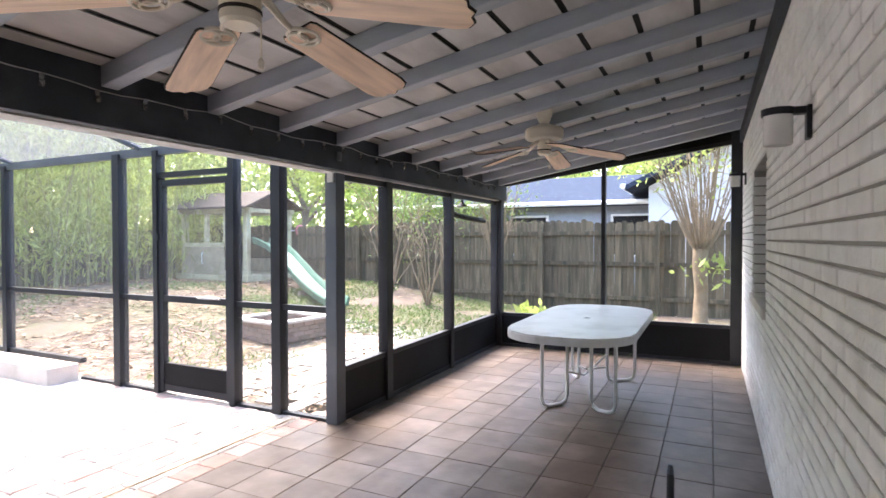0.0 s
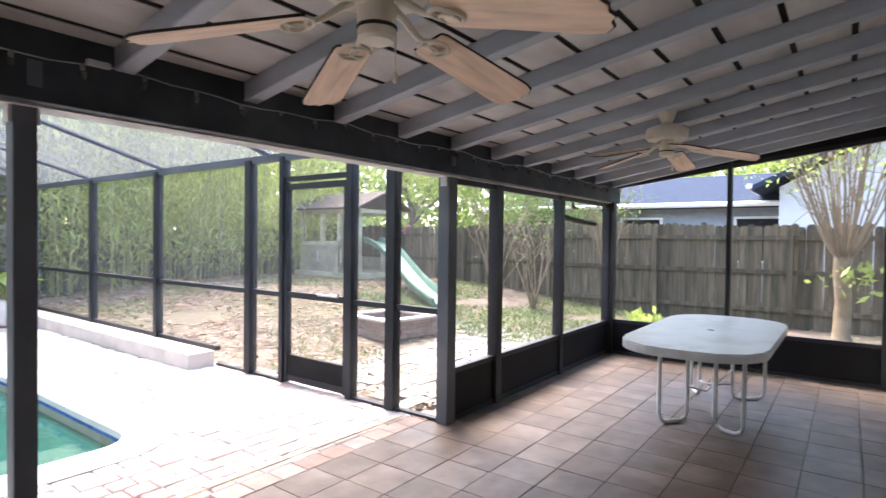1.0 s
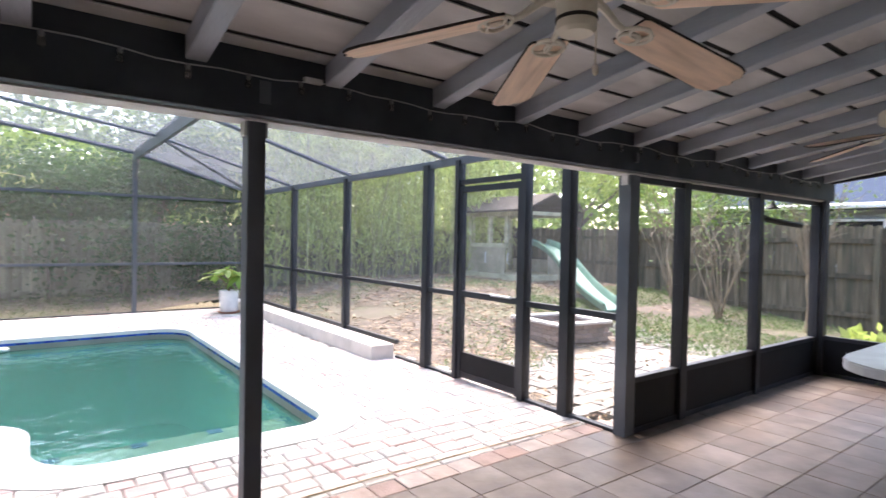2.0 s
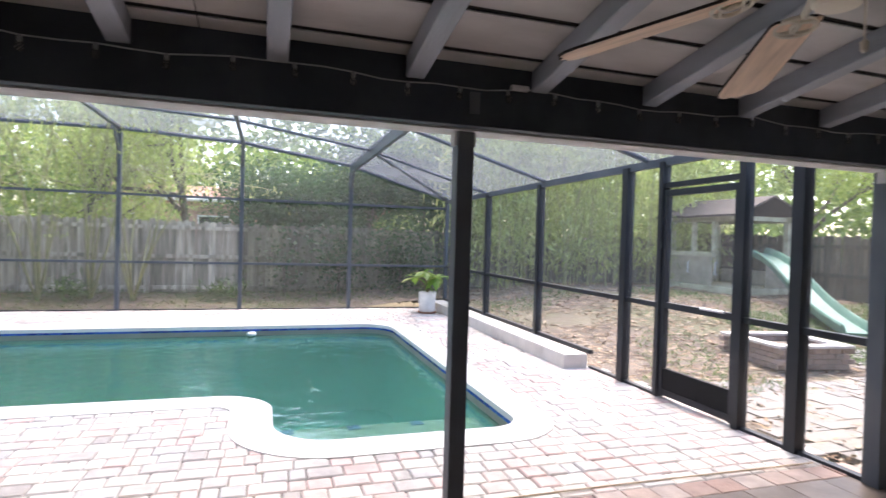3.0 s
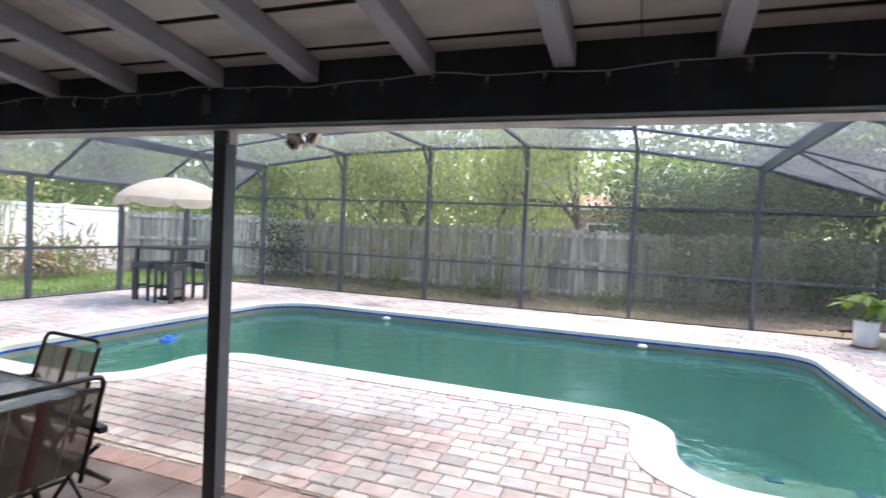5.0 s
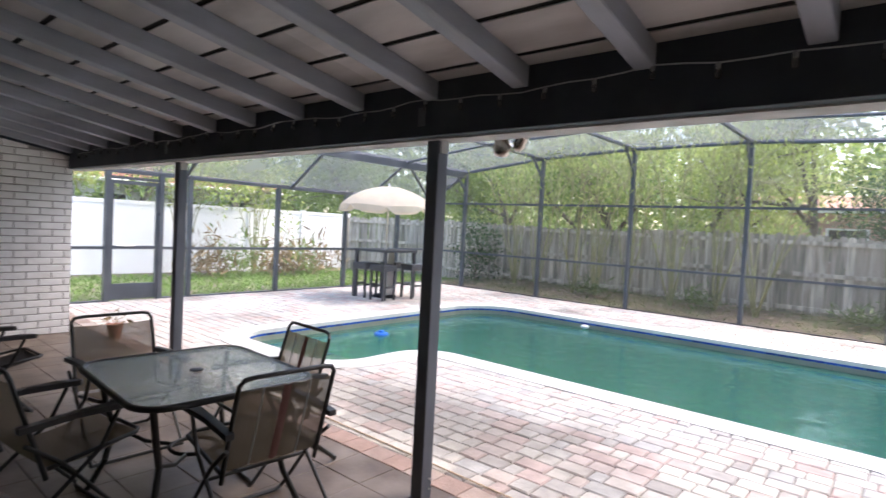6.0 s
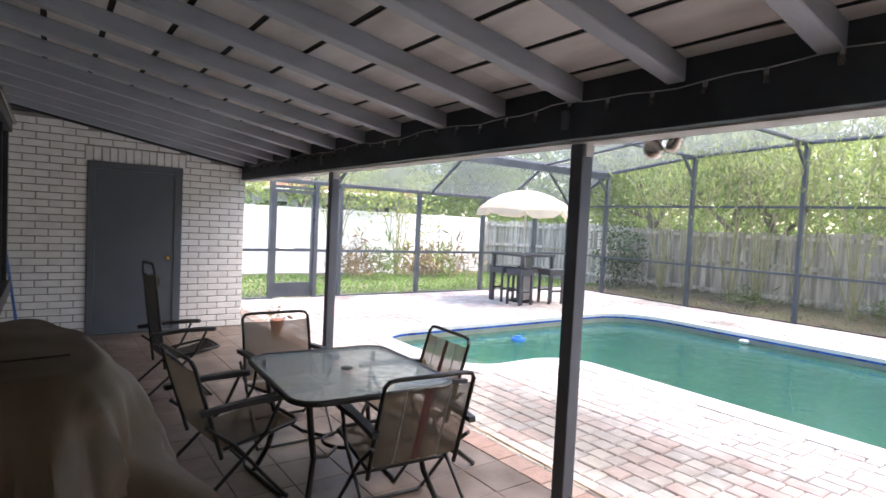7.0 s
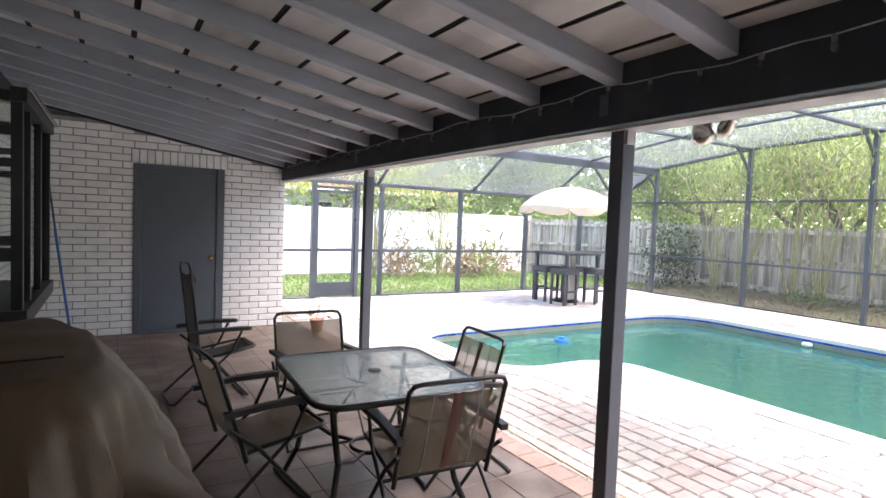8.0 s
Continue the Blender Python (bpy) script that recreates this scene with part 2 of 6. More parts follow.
def rod(bm, a, b, r, r2=None, seg=10):
    a, b = Vector(a), Vector(b)
    d = b - a
    m = d.to_track_quat("Z", "Y").to_matrix().to_4x4()
    m.translation = (a + b) / 2
    bmesh.ops.create_cone(bm, cap_ends=True, segments=seg, radius1=r, radius2=r if r2 is None else r2, depth=d.length, matrix=m)
    return bm


def tube(bm, pts, r, seg=8, closed=False):
    """A round tube along points."""
    P = [Vector(p) for p in pts]
    n = len(P)
    rings = []
    ref = Vector((0.31, 0.2, 0.93))
    for i, p in enumerate(P):
        q0, q1 = (P[(i - 1) % n], P[(i + 1) % n]) if closed else (P[max(i - 1, 0)], P[min(i + 1, n - 1)])
        d = (q1 - q0).normalized()
        s = d.cross(ref).normalized()
        u = s.cross(d)
        rr = r[i] if isinstance(r, (list, tuple)) else r
        rings.append([bm.verts.new(p + (s * math.cos(2 * math.pi * k / seg) + u * math.sin(2 * math.pi * k / seg)) * rr) for k in range(seg)])
    for i in range(n if closed else n - 1):
        A, C = rings[i], rings[(i + 1) % n]
        for k in range(seg):
            bm.faces.new((A[k], A[(k + 1) % seg], C[(k + 1) % seg], C[k]))
    if not closed:
        bm.faces.new(rings[0][::-1])
        bm.faces.new(rings[-1])
    return bm


def lathe(bm, prof, seg=24, at=(0, 0, 0), axis="Z"):
    """A turned body from (radius, height) pairs."""
    rings = []
    for r, h in prof:
        rings.append([bm.verts.new(Vector(at) + Vector((r * math.cos(2 * math.pi * k / seg), r * math.sin(2 * math.pi * k / seg), h))) for k in range(seg)])
    for A, C in zip(rings, rings[1:]):
        for k in range(seg):
            bm.faces.new((A[k], A[(k + 1) % seg], C[(k + 1) % seg], C[k]))
    bm.faces.new(rings[0][::-1])
    bm.faces.new(rings[-1])
    return bm


def round_path(corners, radius, n=6):
    """A closed outline whose corners are rounded; corners are (x, y) or (x, y, own radius)."""
    out, k = [], len(corners)
    for i, c in enumerate(corners):
        p = Vector(c[:2])
        a, b = Vector(corners[i - 1][:2]) - p, Vector(corners[(i + 1) % k][:2]) - p
        r = c[2] if len(c) > 2 else radius
        ang = a.angle(b)
        t = r / math.tan(ang / 2)
        p0, p1 = p + a.normalized() * t, p + b.normalized() * t
        cen = p + (a.normalized() + b.normalized()).normalized() * (r / math.sin(ang / 2))
        a0, a1 = math.atan2(*(p0 - cen).yx), math.atan2(*(p1 - cen).yx)
        da = (a1 - a0 + math.pi) % (2 * math.pi) - math.pi
        out += [(cen.x + r * math.cos(a0 + da * j / n), cen.y + r * math.sin(a0 + da * j / n)) for j in range(n + 1)]
    return out


def slab(bm, outline, z0, z1, cap_bottom=True):
    lo, hi = [bm.verts.new((x, y, z0)) for x, y in outline], [bm.verts.new((x, y, z1)) for x, y in outline]
    n = len(outline)
    for i in range(n):
        bm.faces.new((lo[i], lo[(i + 1) % n], hi[(i + 1) % n], hi[i]))
    bm.faces.new(hi)
    if cap_bottom:
        bm.faces.new(lo[::-1])
    return bm


def ring(bm, inner, outer, z0, z1):
    """A flat ring between two outlines with the same number of points."""
    n = len(inner)
    V = [[bm.verts.new((x, y, z)) for x, y in o] for o in (inner, outer) for z in (z0, z1)]
    i0, i1, o0, o1 = V
    for k in range(n):
        j = (k + 1) % n
        for q in ((i1[k], i1[j], o1[j], o1[k]), (o0[k], o1[k], o1[j], o0[j]), (i0[k], i0[j], i1[j], i1[k]), (i0[k], o0[k], o0[j], i0[j])):
            bm.faces.new(q)
    return bm


def mesh(name, bm, material, smooth=False):
    me = bpy.data.meshes.new(name)
    bmesh.ops.recalc_face_normals(bm, faces=bm.faces[:])
    bm.to_mesh(me)
    bm.free()
    for m in material if isinstance(material, (list, tuple)) else [material]:
        me.materials.append(m)
    if smooth:
        me.polygons.foreach_set("use_smooth", [True] * len(me.polygons))
        me.set_sharp_from_angle(angle=radians(40))
    return me


def thing(name, label, category, group="", kind="", at=None):
    """An empty at the base of a thing with parts."""
    ob = new(name)
    ob.empty_display_size = 0.1
    if at is not None:
        ob.matrix_basis = at
    return tagged(ob, label, category, group, kind)


def solid(name, bm, material, label="", category="", group="", kind="", smooth=False):
    return tagged(new(name, mesh(name, bm, material, smooth)), label, category, group, kind)


def part(name, bm, material, parent, label="", smooth=False):
    ob = new(name, mesh(name, bm, material, smooth))
    ob.parent = parent
    return tagged(ob, label)


def soup(name, verts, faces, material, parent=None, label="", category="", kind=""):
    me = bpy.data.meshes.new(name)
    me.from_pydata(verts, [], faces)
    for m in material if isinstance(material, (list, tuple)) else [material]:
        me.materials.append(m)
    ob = new(name, me)
    if parent:
        ob.parent = parent
    return tagged(ob, label, category, "", kind)


BLOCKS = {}
BLOCK_FACES = [(0, 1, 5, 4), (1, 2, 6, 5), (2, 3, 7, 6), (3, 0, 4, 7), (4, 5, 9, 8), (5, 6, 10, 9), (6, 7, 11, 10), (7, 4, 8, 11), (8, 9, 10, 11)]


def block_verts(a, b, h, ch):
    """A block a by b, h high, its upper edges chamfered; its top at z = 0, open below."""
    v = []
    for k, z in ((0, -h), (0, -ch), (ch, 0)):
        v += [(-a / 2 + k, -b / 2 + k, z), (a / 2 - k, -b / 2 + k, z), (a / 2 - k, b / 2 - k, z), (-a / 2 + k, b / 2 - k, z)]
    return v


def lay_blocks(piece, spots, h, ch, material, joined_material, parent, near, plane, rest_name):
    """Lays blocks. spots: (u, v, length, width, lift, twist). near(u, v) ranks: the 300 lowest become pieces, the rest is one mesh.
    plane: the matrix that carries (u, v, out) into the world."""
    order = sorted(spots, key=lambda s: near(s[0], s[1]))
    for u, v, a, b, lift, tw in order[:300]:
        key = (piece, round(a * 500) / 500, round(b * 500) / 500)
        if key not in BLOCKS:
            me = bpy.data.meshes.new(piece)
            me.from_pydata(block_verts(key[1], key[2], h, ch), [], BLOCK_FACES)
            me.materials.append(material)
            BLOCKS[key] = me
        ob = new(piece, BLOCKS[key])
        ob.parent = parent
        ob.matrix_basis = plane @ Matrix.Translation((u, v, lift)) @ Matrix.Rotation(tw, 4, "Z")
    V, F = [], []
    for u, v, a, b, lift, tw in order[300:]:
        m = plane @ Matrix.Translation((u, v, lift)) @ Matrix.Rotation(tw, 4, "Z")
        k = len(V)
        V += [tuple(m @ Vector(p)) for p in block_verts(a, b, h, ch)]
        F += [tuple(i + k for i in f) for f in BLOCK_FACES]
    if V:
        soup(rest_name, V, F, joined_material, parent, kind="stuff")


def inside(poly, x, y):
    c, j = False, len(poly) - 1
    for i in range(len(poly)):
        (xi, yi), (xj, yj) = poly[i], poly[j]
        if (yi > y) != (yj > y) and x < (xj - xi) * (y - yi) / (yj - yi) + xi:
            c = not c
        j = i
    return c


def smooth01(t):
    t = max(0.0, min(1.0, t))
    return t * t * (3 - 2 * t)


def ground_z(x, y):
    """The yard lies level round the house and climbs to the corner with the play fort and a little to the far fence."""
    bank = 0.22 * smooth01((y - 12.4) / 1.3) * smooth01((x + 11.5) / 3) * smooth01((5.5 - x) / 3)
    s = (y - 4.5 + 0.35 * (x - 8)) / 6
    return 0.5 * smooth01(s) * (0.5 * smooth01((x - 1) / 3) + 0.5 * smooth01((x - 4) / 3)) - 0.05 + bank + 0.02 * noise.noise((x * 0.7, y * 0.7, 0))


# ---- pool, deck and yard ----
POOL = [(-6.97, 4.45, 0.5), (-4.9, 4.45, 0.5), (-4.9, 5.98, 0.55), (0.2, 5.92, 0.5), (0.2, 4.58, 0.45), (2.18, 4.58, 0.25), (2.18, 10.05, 0.5), (-6.97, 10.05, 0.9)]
RIM = 0.34
COPE = [(-6.97 - RIM, 4.45 - RIM, 0.84), (-4.9 + RIM, 4.45 - RIM, 0.84), (-4.9 + RIM, 5.98 - RIM, 0.21), (0.2 - RIM, 5.92 - RIM, 0.16), (0.2 - RIM, 4.58 - RIM, 0.79), (2.18 + RIM, 4.58 - RIM, 0.59), (2.18 + RIM, 10.05 + RIM, 0.84), (-6.97 - RIM, 10.05 + RIM, 1.24)]
pool_edge, cope_edge = round_path(POOL, 0.5, 10), round_path(COPE, 0.5, 10)
pool = thing("swimming_pool", "green-tinted swimming pool with pale concrete coping and blue tile band", "swimming pool", kind="structure")
bm = ring(bmesh.new(), pool_edge, cope_edge, -0.045, 0.009)
part("coping", bm, M_COPING, pool, "pale cast concrete coping")
bm = bmesh.new()
for k in range(len(pool_edge)):
    (xa, ya), (xb, yb) = pool_edge[k], pool_edge[(k + 1) % len(pool_edge)]
    n = max(1, round(math.hypot(xb - xa, yb - ya) / 0.15))
    for j in range(n):
        p = [(xa + (xb - xa) * f, ya + (yb - ya) * f) for f in (j / n, (j + 0.97) / n)]
        bm.faces.new([bm.verts.new((x, y, z)) for (x, y), z in ((p[0], -0.078), (p[1], -0.078), (p[1], -0.046), (p[0], -0.046))])
part("waterline_tile", bm, M_BLUETILE, pool, "glazed blue waterline tiles")
basin_edge = round_path([(x + sx * 0.006, y + sy * 0.006, r) for (x, y, r), sx, sy in zip(POOL, (-1, 1, 1, -1, -1, 1, 1, -1), (-1, -1, -1, -1, -1, -1, 1, 1))], 0.5, 10)
bm = bmesh.new()
lo, hi = [bm.verts.new((x, y, -1.5)) for x, y in basin_edge], [bm.verts.new((x, y, -0.04)) for x, y in basin_edge]
for k in range(len(lo)):
    j = (k + 1) % len(lo)
    bm.faces.new((lo[k], lo[j], hi[j], hi[k]))
bm.faces.new(lo)
bmw = bmesh.new()
lo, hi = [bmw.verts.new((x, y, -0.2)) for x, y in pool_edge], [bmw.verts.new((x, y, -0.079)) for x, y in pool_edge]
for k in range(len(lo)):
    bmw.faces.new((lo[k], lo[(k + 1) % len(lo)], hi[(k + 1) % len(lo)], hi[k]))
part("waterline_band", bmw, M_SCUM, pool, "grey-green stained band under the blue tiles")
part("basin", bm, M_PLASTER, pool, "plaster basin, its teal standing for the depth of water")
for x0, x1, y0, y1 in ((0.15, 2.16, 4.57, 5.65), (-6.97, -4.94, 4.44, 5.5)):
    step = part("step", B(x0, y0, -1.45, x1, y1, -0.26, bev=0.02), M_STEP, pool, "pale submerged step")
    for f in (0.06, 0.36, 0.66):
        part("step_mark", B(x0 + (x1 - x0) * f, y1 - 0.13, -0.259, x0 + (x1 - x0) * f + 0.12, y1 - 0.02, -0.252), M_BLUE, step, "small blue tile mark")
water = solid("water", slab(bmesh.new(), [(x, y) for x, y in pool_edge], -0.155, -0.15), M_WATER, "still green pool water with small ripples", "water", kind="structure")
water.visible_shadow = False



M_GROUND = mat("leaf_strewn_soil", (0.125, 0.096, 0.072), 0.95, var=0.35, scale=2.5, bump=0.7, bscale=14, stain=(0.1, 0.12, 0.035), amt=0.75, sscale=0.5)
bm = bmesh.new()
xs = sorted([-400, -150, -60, -30, -10.6, CAGE_X] + [float(x) for x in range(-20, 30) if x not in (-11, 4)] + [40, 70, 150, 400])
ys = sorted([-400, -150, -60, -25, CAGE_Y] + [float(y) for y in range(-12, 26) if y != 12] + [32, 45, 70, 150, 400])
gv = {(x, y): bm.verts.new((x, y, -0.15 if -12 < x < 7.7 and -12 < y <= 3 else ground_z(x, y))) for x in xs for y in ys}
for x0, x1 in zip(xs, xs[1:]):
    for y0, y1 in zip(ys, ys[1:]):
        if not (x0 >= -10.6 and x1 <= CAGE_X and y0 >= 3 and y1 <= CAGE_Y):
            bm.faces.new((gv[x0, y0], gv[x1, y0], gv[x1, y1], gv[x0, y1]))
ground = solid("ground", bm, M_GROUND, "leaf-strewn sandy yard with thin grass", "ground", kind="structure", smooth=True)

bm = bmesh.new()
outer_edge = [(-10.7, 2.95), (4.05, 2.95), (4.05, CAGE_Y + 0.1), (-10.7, CAGE_Y + 0.1)]
edges = []
for lp in ([outer_edge] + [[((x * 0.4 + a * 0.6), (y * 0.4 + b * 0.6)) for (x, y), (a, b) in zip(pool_edge, cope_edge)]]):
    vs = [bm.verts.new((x, y, -0.014)) for x, y in lp]
    edges += [bm.edges.new((vs[i - 1], vs[i])) for i in range(len(vs))]
bmesh.ops.triangle_fill(bm, use_beauty=True, edges=edges)
deck = solid("pavement", bm, M_SAND, "pool deck of tumbled concrete pavers in reds and greys", "pavement", kind="structure")

# low concrete curb along the yard side
curb = solid("curb", B(3.58, 6.36, -0.05, 3.9, CAGE_Y - 0.02, 0.175, bev=0.015), M_CURB, "low pale concrete curb along the screen wall", "curb", kind="structure")

# ---- patio floor, house wall, store room ----
floor = solid("floor", B(-8.2, -0.3, -0.14, END_X + 0.05, 3.16, -0.012), M_GROUT, "brown square-tiled patio floor", "floor", kind="structure")
WIN = (4.6, 5.9, 1.02, 2.1)
wall = solid("wall_house", B(DOOR_X, WALL_Y - 0.25, -0.1, WIN[0], WALL_Y - 0.012, 3.0), M_MORTAR, "white-painted brick house wall", "wall", kind="structure")
bm = bmesh.new()
box(bm, WIN[1], WALL_Y - 0.25, -0.1, END_X + 0.2, WALL_Y - 0.012, 3.0)
box(bm, WIN[0], WALL_Y - 0.25, -0.1, WIN[1], WALL_Y - 0.012, WIN[2])
box(bm, WIN[0], WALL_Y - 0.25, WIN[3], WIN[1], WALL_Y - 0.012, 3.0)
part("wall_section", bm, M_MORTAR, wall)
end_wall = solid("wall_store", B(DOOR_X - 2.3, -0.36, -0.1, DOOR_X - 0.012, 2.91, 2.62), M_MORTAR, "white-painted brick wall with a grey door", "wall", kind="structure")

window = thing("window_1", "dark-framed window set back in a brick reveal", "window", kind="structure")
bm = bmesh.new()
for x in (WIN[0], (WIN[0] + WIN[1]) / 2 - 0.03, WIN[1] - 0.06):
    box(bm, x, WALL_Y - 0.2, WIN[2], x + 0.06, WALL_Y - 0.12, WIN[3], bev=0.005)
for z in (WIN[2], WIN[3] - 0.06):
    box(bm, WIN[0] + 0.06, WALL_Y - 0.195, z, WIN[1] - 0.06, WALL_Y - 0.125, z + 0.06)
part("window_frame", bm, M_ALU, window)
part("pane", B(WIN[0] + 0.05, WALL_Y - 0.165, WIN[2] + 0.05, WIN[1] - 0.05, WALL_Y - 0.16, WIN[3] - 0.05), M_GLASS, window)
part("window_sill", B(WIN[0] - 0.02, WALL_Y - 0.2, WIN[2] - 0.07, WIN[1] + 0.02, WALL_Y + 0.02, WIN[2] + 0.002, bev=0.008), M_CURB, window, "sloped grey brick sill")
part("backing", B(WIN[0], WALL_Y - 0.249, WIN[2], WIN[1], WALL_Y - 0.22, WIN[3]), M_KICK, window)

# ---- patio roof ----
SLOPE = 0.18


def rafter_z(y):
    return 2.23 + SLOPE * (2.86 - y)


RAFTERS = [-8.09, -7.5, -6.91, -6.31, -5.72, -5.13, -4.53, -3.94, -3.342, -2.745, -2.161, -1.605, -1.022, -0.43, 0.153, 0.74, 1.355, 1.981, 2.599, 3.189, 3.82, 4.42, 5.02, 5.63, 6.24, 6.86, 7.45]
ceiling = solid("ceiling", bmesh.new(), M_DECK, "underside of a boarded patio roof with dark joints", "ceiling", kind="structure")
bm = bmesh.new()
y = 3.05
while y > -0.3:
    ya = max(y - 0.271, -0.3)
    for xa, xb in ((DOOR_X - 0.02, -5.15), (-5.145, -2.52), (-2.515, -0.15), (-0.145, 2.24), (2.245, 4.7), (4.705, END_X + 0.02)):
        v = [bm.verts.new((x, q, rafter_z(q) + 0.1 + dz)) for dz in (0, 0.006) for x, q in ((xa, ya), (xb, ya), (xb, y), (xa, y))]
        for f in ((3, 2, 1, 0), (4, 5, 6, 7), (0, 1, 5, 4), (2, 3, 7, 6)):
            bm.faces.new([v[i] for i in f])
    y -= 0.305
ceiling.data = mesh("ceiling", bm, M_DECK)
bm = bmesh.new()
v = [bm.verts.new((x, q, rafter_z(q) + dz)) for dz in (0.11, 0.2) for x, q in ((DOOR_X - 2.4, -0.4), (END_X + 0.3, -0.4), (END_X + 0.3, 3.35), (DOOR_X - 2.4, 3.35))]
for f in ((3, 2, 1, 0), (4, 5, 6, 7), (0, 1, 5, 4), (1, 2, 6, 5), (2, 3, 7, 6), (3, 0, 4, 7)):
    bm.faces.new([v[i] for i in f])
roof = solid("roof", bm, M_DARK, "dark low-sloped patio roof covering", "roof", kind="structure")
rafter_mesh = None
for x in RAFTERS:
    if rafter_mesh is None:
        bm = bmesh.new()
        v = [bm.verts.new((sx * 0.043, q, rafter_z(q) + dz)) for dz in (0, 0.1) for sx, q in ((-1, WALL_Y), (1, WALL_Y), (1, 2.86), (-1, 2.86))]
        for f in ((3, 2, 1, 0), (4, 5, 6, 7), (0, 1, 5, 4), (1, 2, 6, 5), (2, 3, 7, 6), (3, 0, 4, 7)):
            bm.faces.new([v[i] for i in f])
        bmesh.ops.recalc_face_normals(bm, faces=bm.faces[:])
        bmesh.ops.bevel(bm, geom=bm.edges[:], offset=0.005, segments=1, affect="EDGES")
        rafter_mesh = mesh("rafter", bm, M_RAFTER)
    ob = new("rafter", rafter_mesh)
    ob.location.x = x
    tagged(ob, "slate-painted wooden rafter with worn chipped paint", "rafter", "roof rafters", "structure")
solid("trim_wall", B(DOOR_X, WALL_Y + 0.001, 2.62, END_X, WALL_Y + 0.035, 2.76), M_BEAM, "slate-painted ledger board", "trim", kind="structure")
bm = bmesh.new()
v = [bm.verts.new((x, q, rafter_z(q) + dz)) for dz in (-0.03, 0.1) for x, q in ((DOOR_X, WALL_Y), (DOOR_X + 0.04, WALL_Y), (DOOR_X + 0.04, 2.86), (DOOR_X, 2.86))]
for f in ((3, 2, 1, 0), (4, 5, 6, 7), (0, 1, 5, 4), (1, 2, 6, 5), (2, 3, 7, 6), (3, 0, 4, 7)):
    bm.faces.new([v[i] for i in f])
solid("trim_store", bm, M_BEAM, "slate-painted trim under the roof", "trim", kind="structure")

beam = thing("header_beam", "dark slate-painted timber header beam", "beam", kind="structure")
part("beam_face", B(DOOR_X - 0.1, 2.86, 2.045, END_X + 0.08, 2.93, 2.36, bev=0.006), M_BEAM, beam)
part("beam_soffit", B(DOOR_X - 0.1, 2.931, 2.037, END_X + 0.08, 3.075, 2.2), M_SOFFIT, beam, "pale weathered soffit strip")
part("fascia", B(-10.5, 3.076, 2.06, END_X + 0.08, 3.1, 2.42), M_SOFFIT, beam, "white gutter board")


def porch_post(x, w, label):
    t = thing("porch_post", label, "post", "porch posts", at=pose(x, POST_Y, 0))
    part("shaft", B(-w / 2, -w / 2, 0, w / 2, w / 2, 2.05, bev=0.006), M_POST, t)
    part("bracket", B(-w / 2 - 0.012, -0.03, 1.97, -w / 2, 0.03, 2.05, bev=0.002), M_SOFFIT, t, "pale metal bracket")
    part("bracket", B(w / 2, -0.03, 1.97, w / 2 + 0.012, 0.03, 2.05, bev=0.002), M_SOFFIT, t, "pale metal bracket")
    for z in (0.06, 0.12):
        part("bolt", rod(bmesh.new(), (w / 2 - 0.002, 0.02, z), (w / 2 + 0.006, 0.02, z), 0.006, seg=8), M_STEEL, t)
    part("beam_plate", B(-0.025, -0.148, 2.1, 0.025, -0.142, 2.2, bev=0.002), M_ALUG, t, "grey metal strap on the beam")


for x in (1.027, -2.225, -5.4):
    porch_post(x, 0.084, "slate-painted square timber porch post on the pavers")

# ---- screened end of the patio ----
room = thing("screen_room", "dark-framed insect-screen walls with black kick panels", "screen wall", kind="structure")
KNEE = 0.425


def frame_bar(parent, name, a, b, w, h=None, m=None, up=(0, 0, 1)):
    return part(name, bar(bmesh.new(), a, b, w, h, up), m or M_ALU, parent)


def panel(parent, name, pts, m, label=""):
    bm = bmesh.new()
    bm.faces.new([bm.verts.new(p) for p in pts])
    ob = new(name, mesh(name, bm, m))
    ob.parent = parent
    return tagged(ob, label)


part("corner_post", B(CAGE_X - 0.06, POST_Y - 0.05, 0, CAGE_X + 0.06, POST_Y + 0.06, 2.05, bev=0.005), M_ALUG, room)
part("post_cap", B(CAGE_X - 0.075, POST_Y - 0.03, 1.96, CAGE_X - 0.061, POST_Y + 0.03, 2.05, bev=0.003), M_SOFFIT, room, "pale metal bracket")
sy = [CAGE_X + 0.06, 4.72, 6.12, END_X]
for x, w in ((4.72, 0.1), (6.12, 0.08), (END_X - 0.03, 0.08)):
    part("post", B(x - w / 2, POST_Y - 0.05, 0, x + w / 2, POST_Y + 0.05, 2.05), M_ALU, room)
for xa, xb in zip(sy, sy[1:]):
    part("kick_panel", B(xa + 0.04, POST_Y - 0.02, 0.02, xb - 0.04, POST_Y + 0.02, KNEE), M_KICK, room)
    frame_bar(room, "rail", (xa, POST_Y, KNEE), (xb, POST_Y, KNEE), 0.06, 0.045)
    frame_bar(room, "rail", (xa, POST_Y, 2.02), (xb, POST_Y, 2.02), 0.05, 0.06)
    frame_bar(room, "rail", (xa, POST_Y, 0.02), (xb, POST_Y, 0.02), 0.06, 0.04)
    panel(room, "screen", [(xa, POST_Y, KNEE), (xb, POST_Y, KNEE), (xb, POST_Y, 2.0), (xa, POST_Y, 2.0)], M_SCREENF)
for y, w in ((WALL_Y + 0.06, 0.12), (1.5, 0.05), (2.93, 0.07)):
    part("post", B(END_X - 0.05, y - w / 2, 0, END_X + 0.05, y + w / 2, rafter_z(y) + 0.1), M_ALU, room)
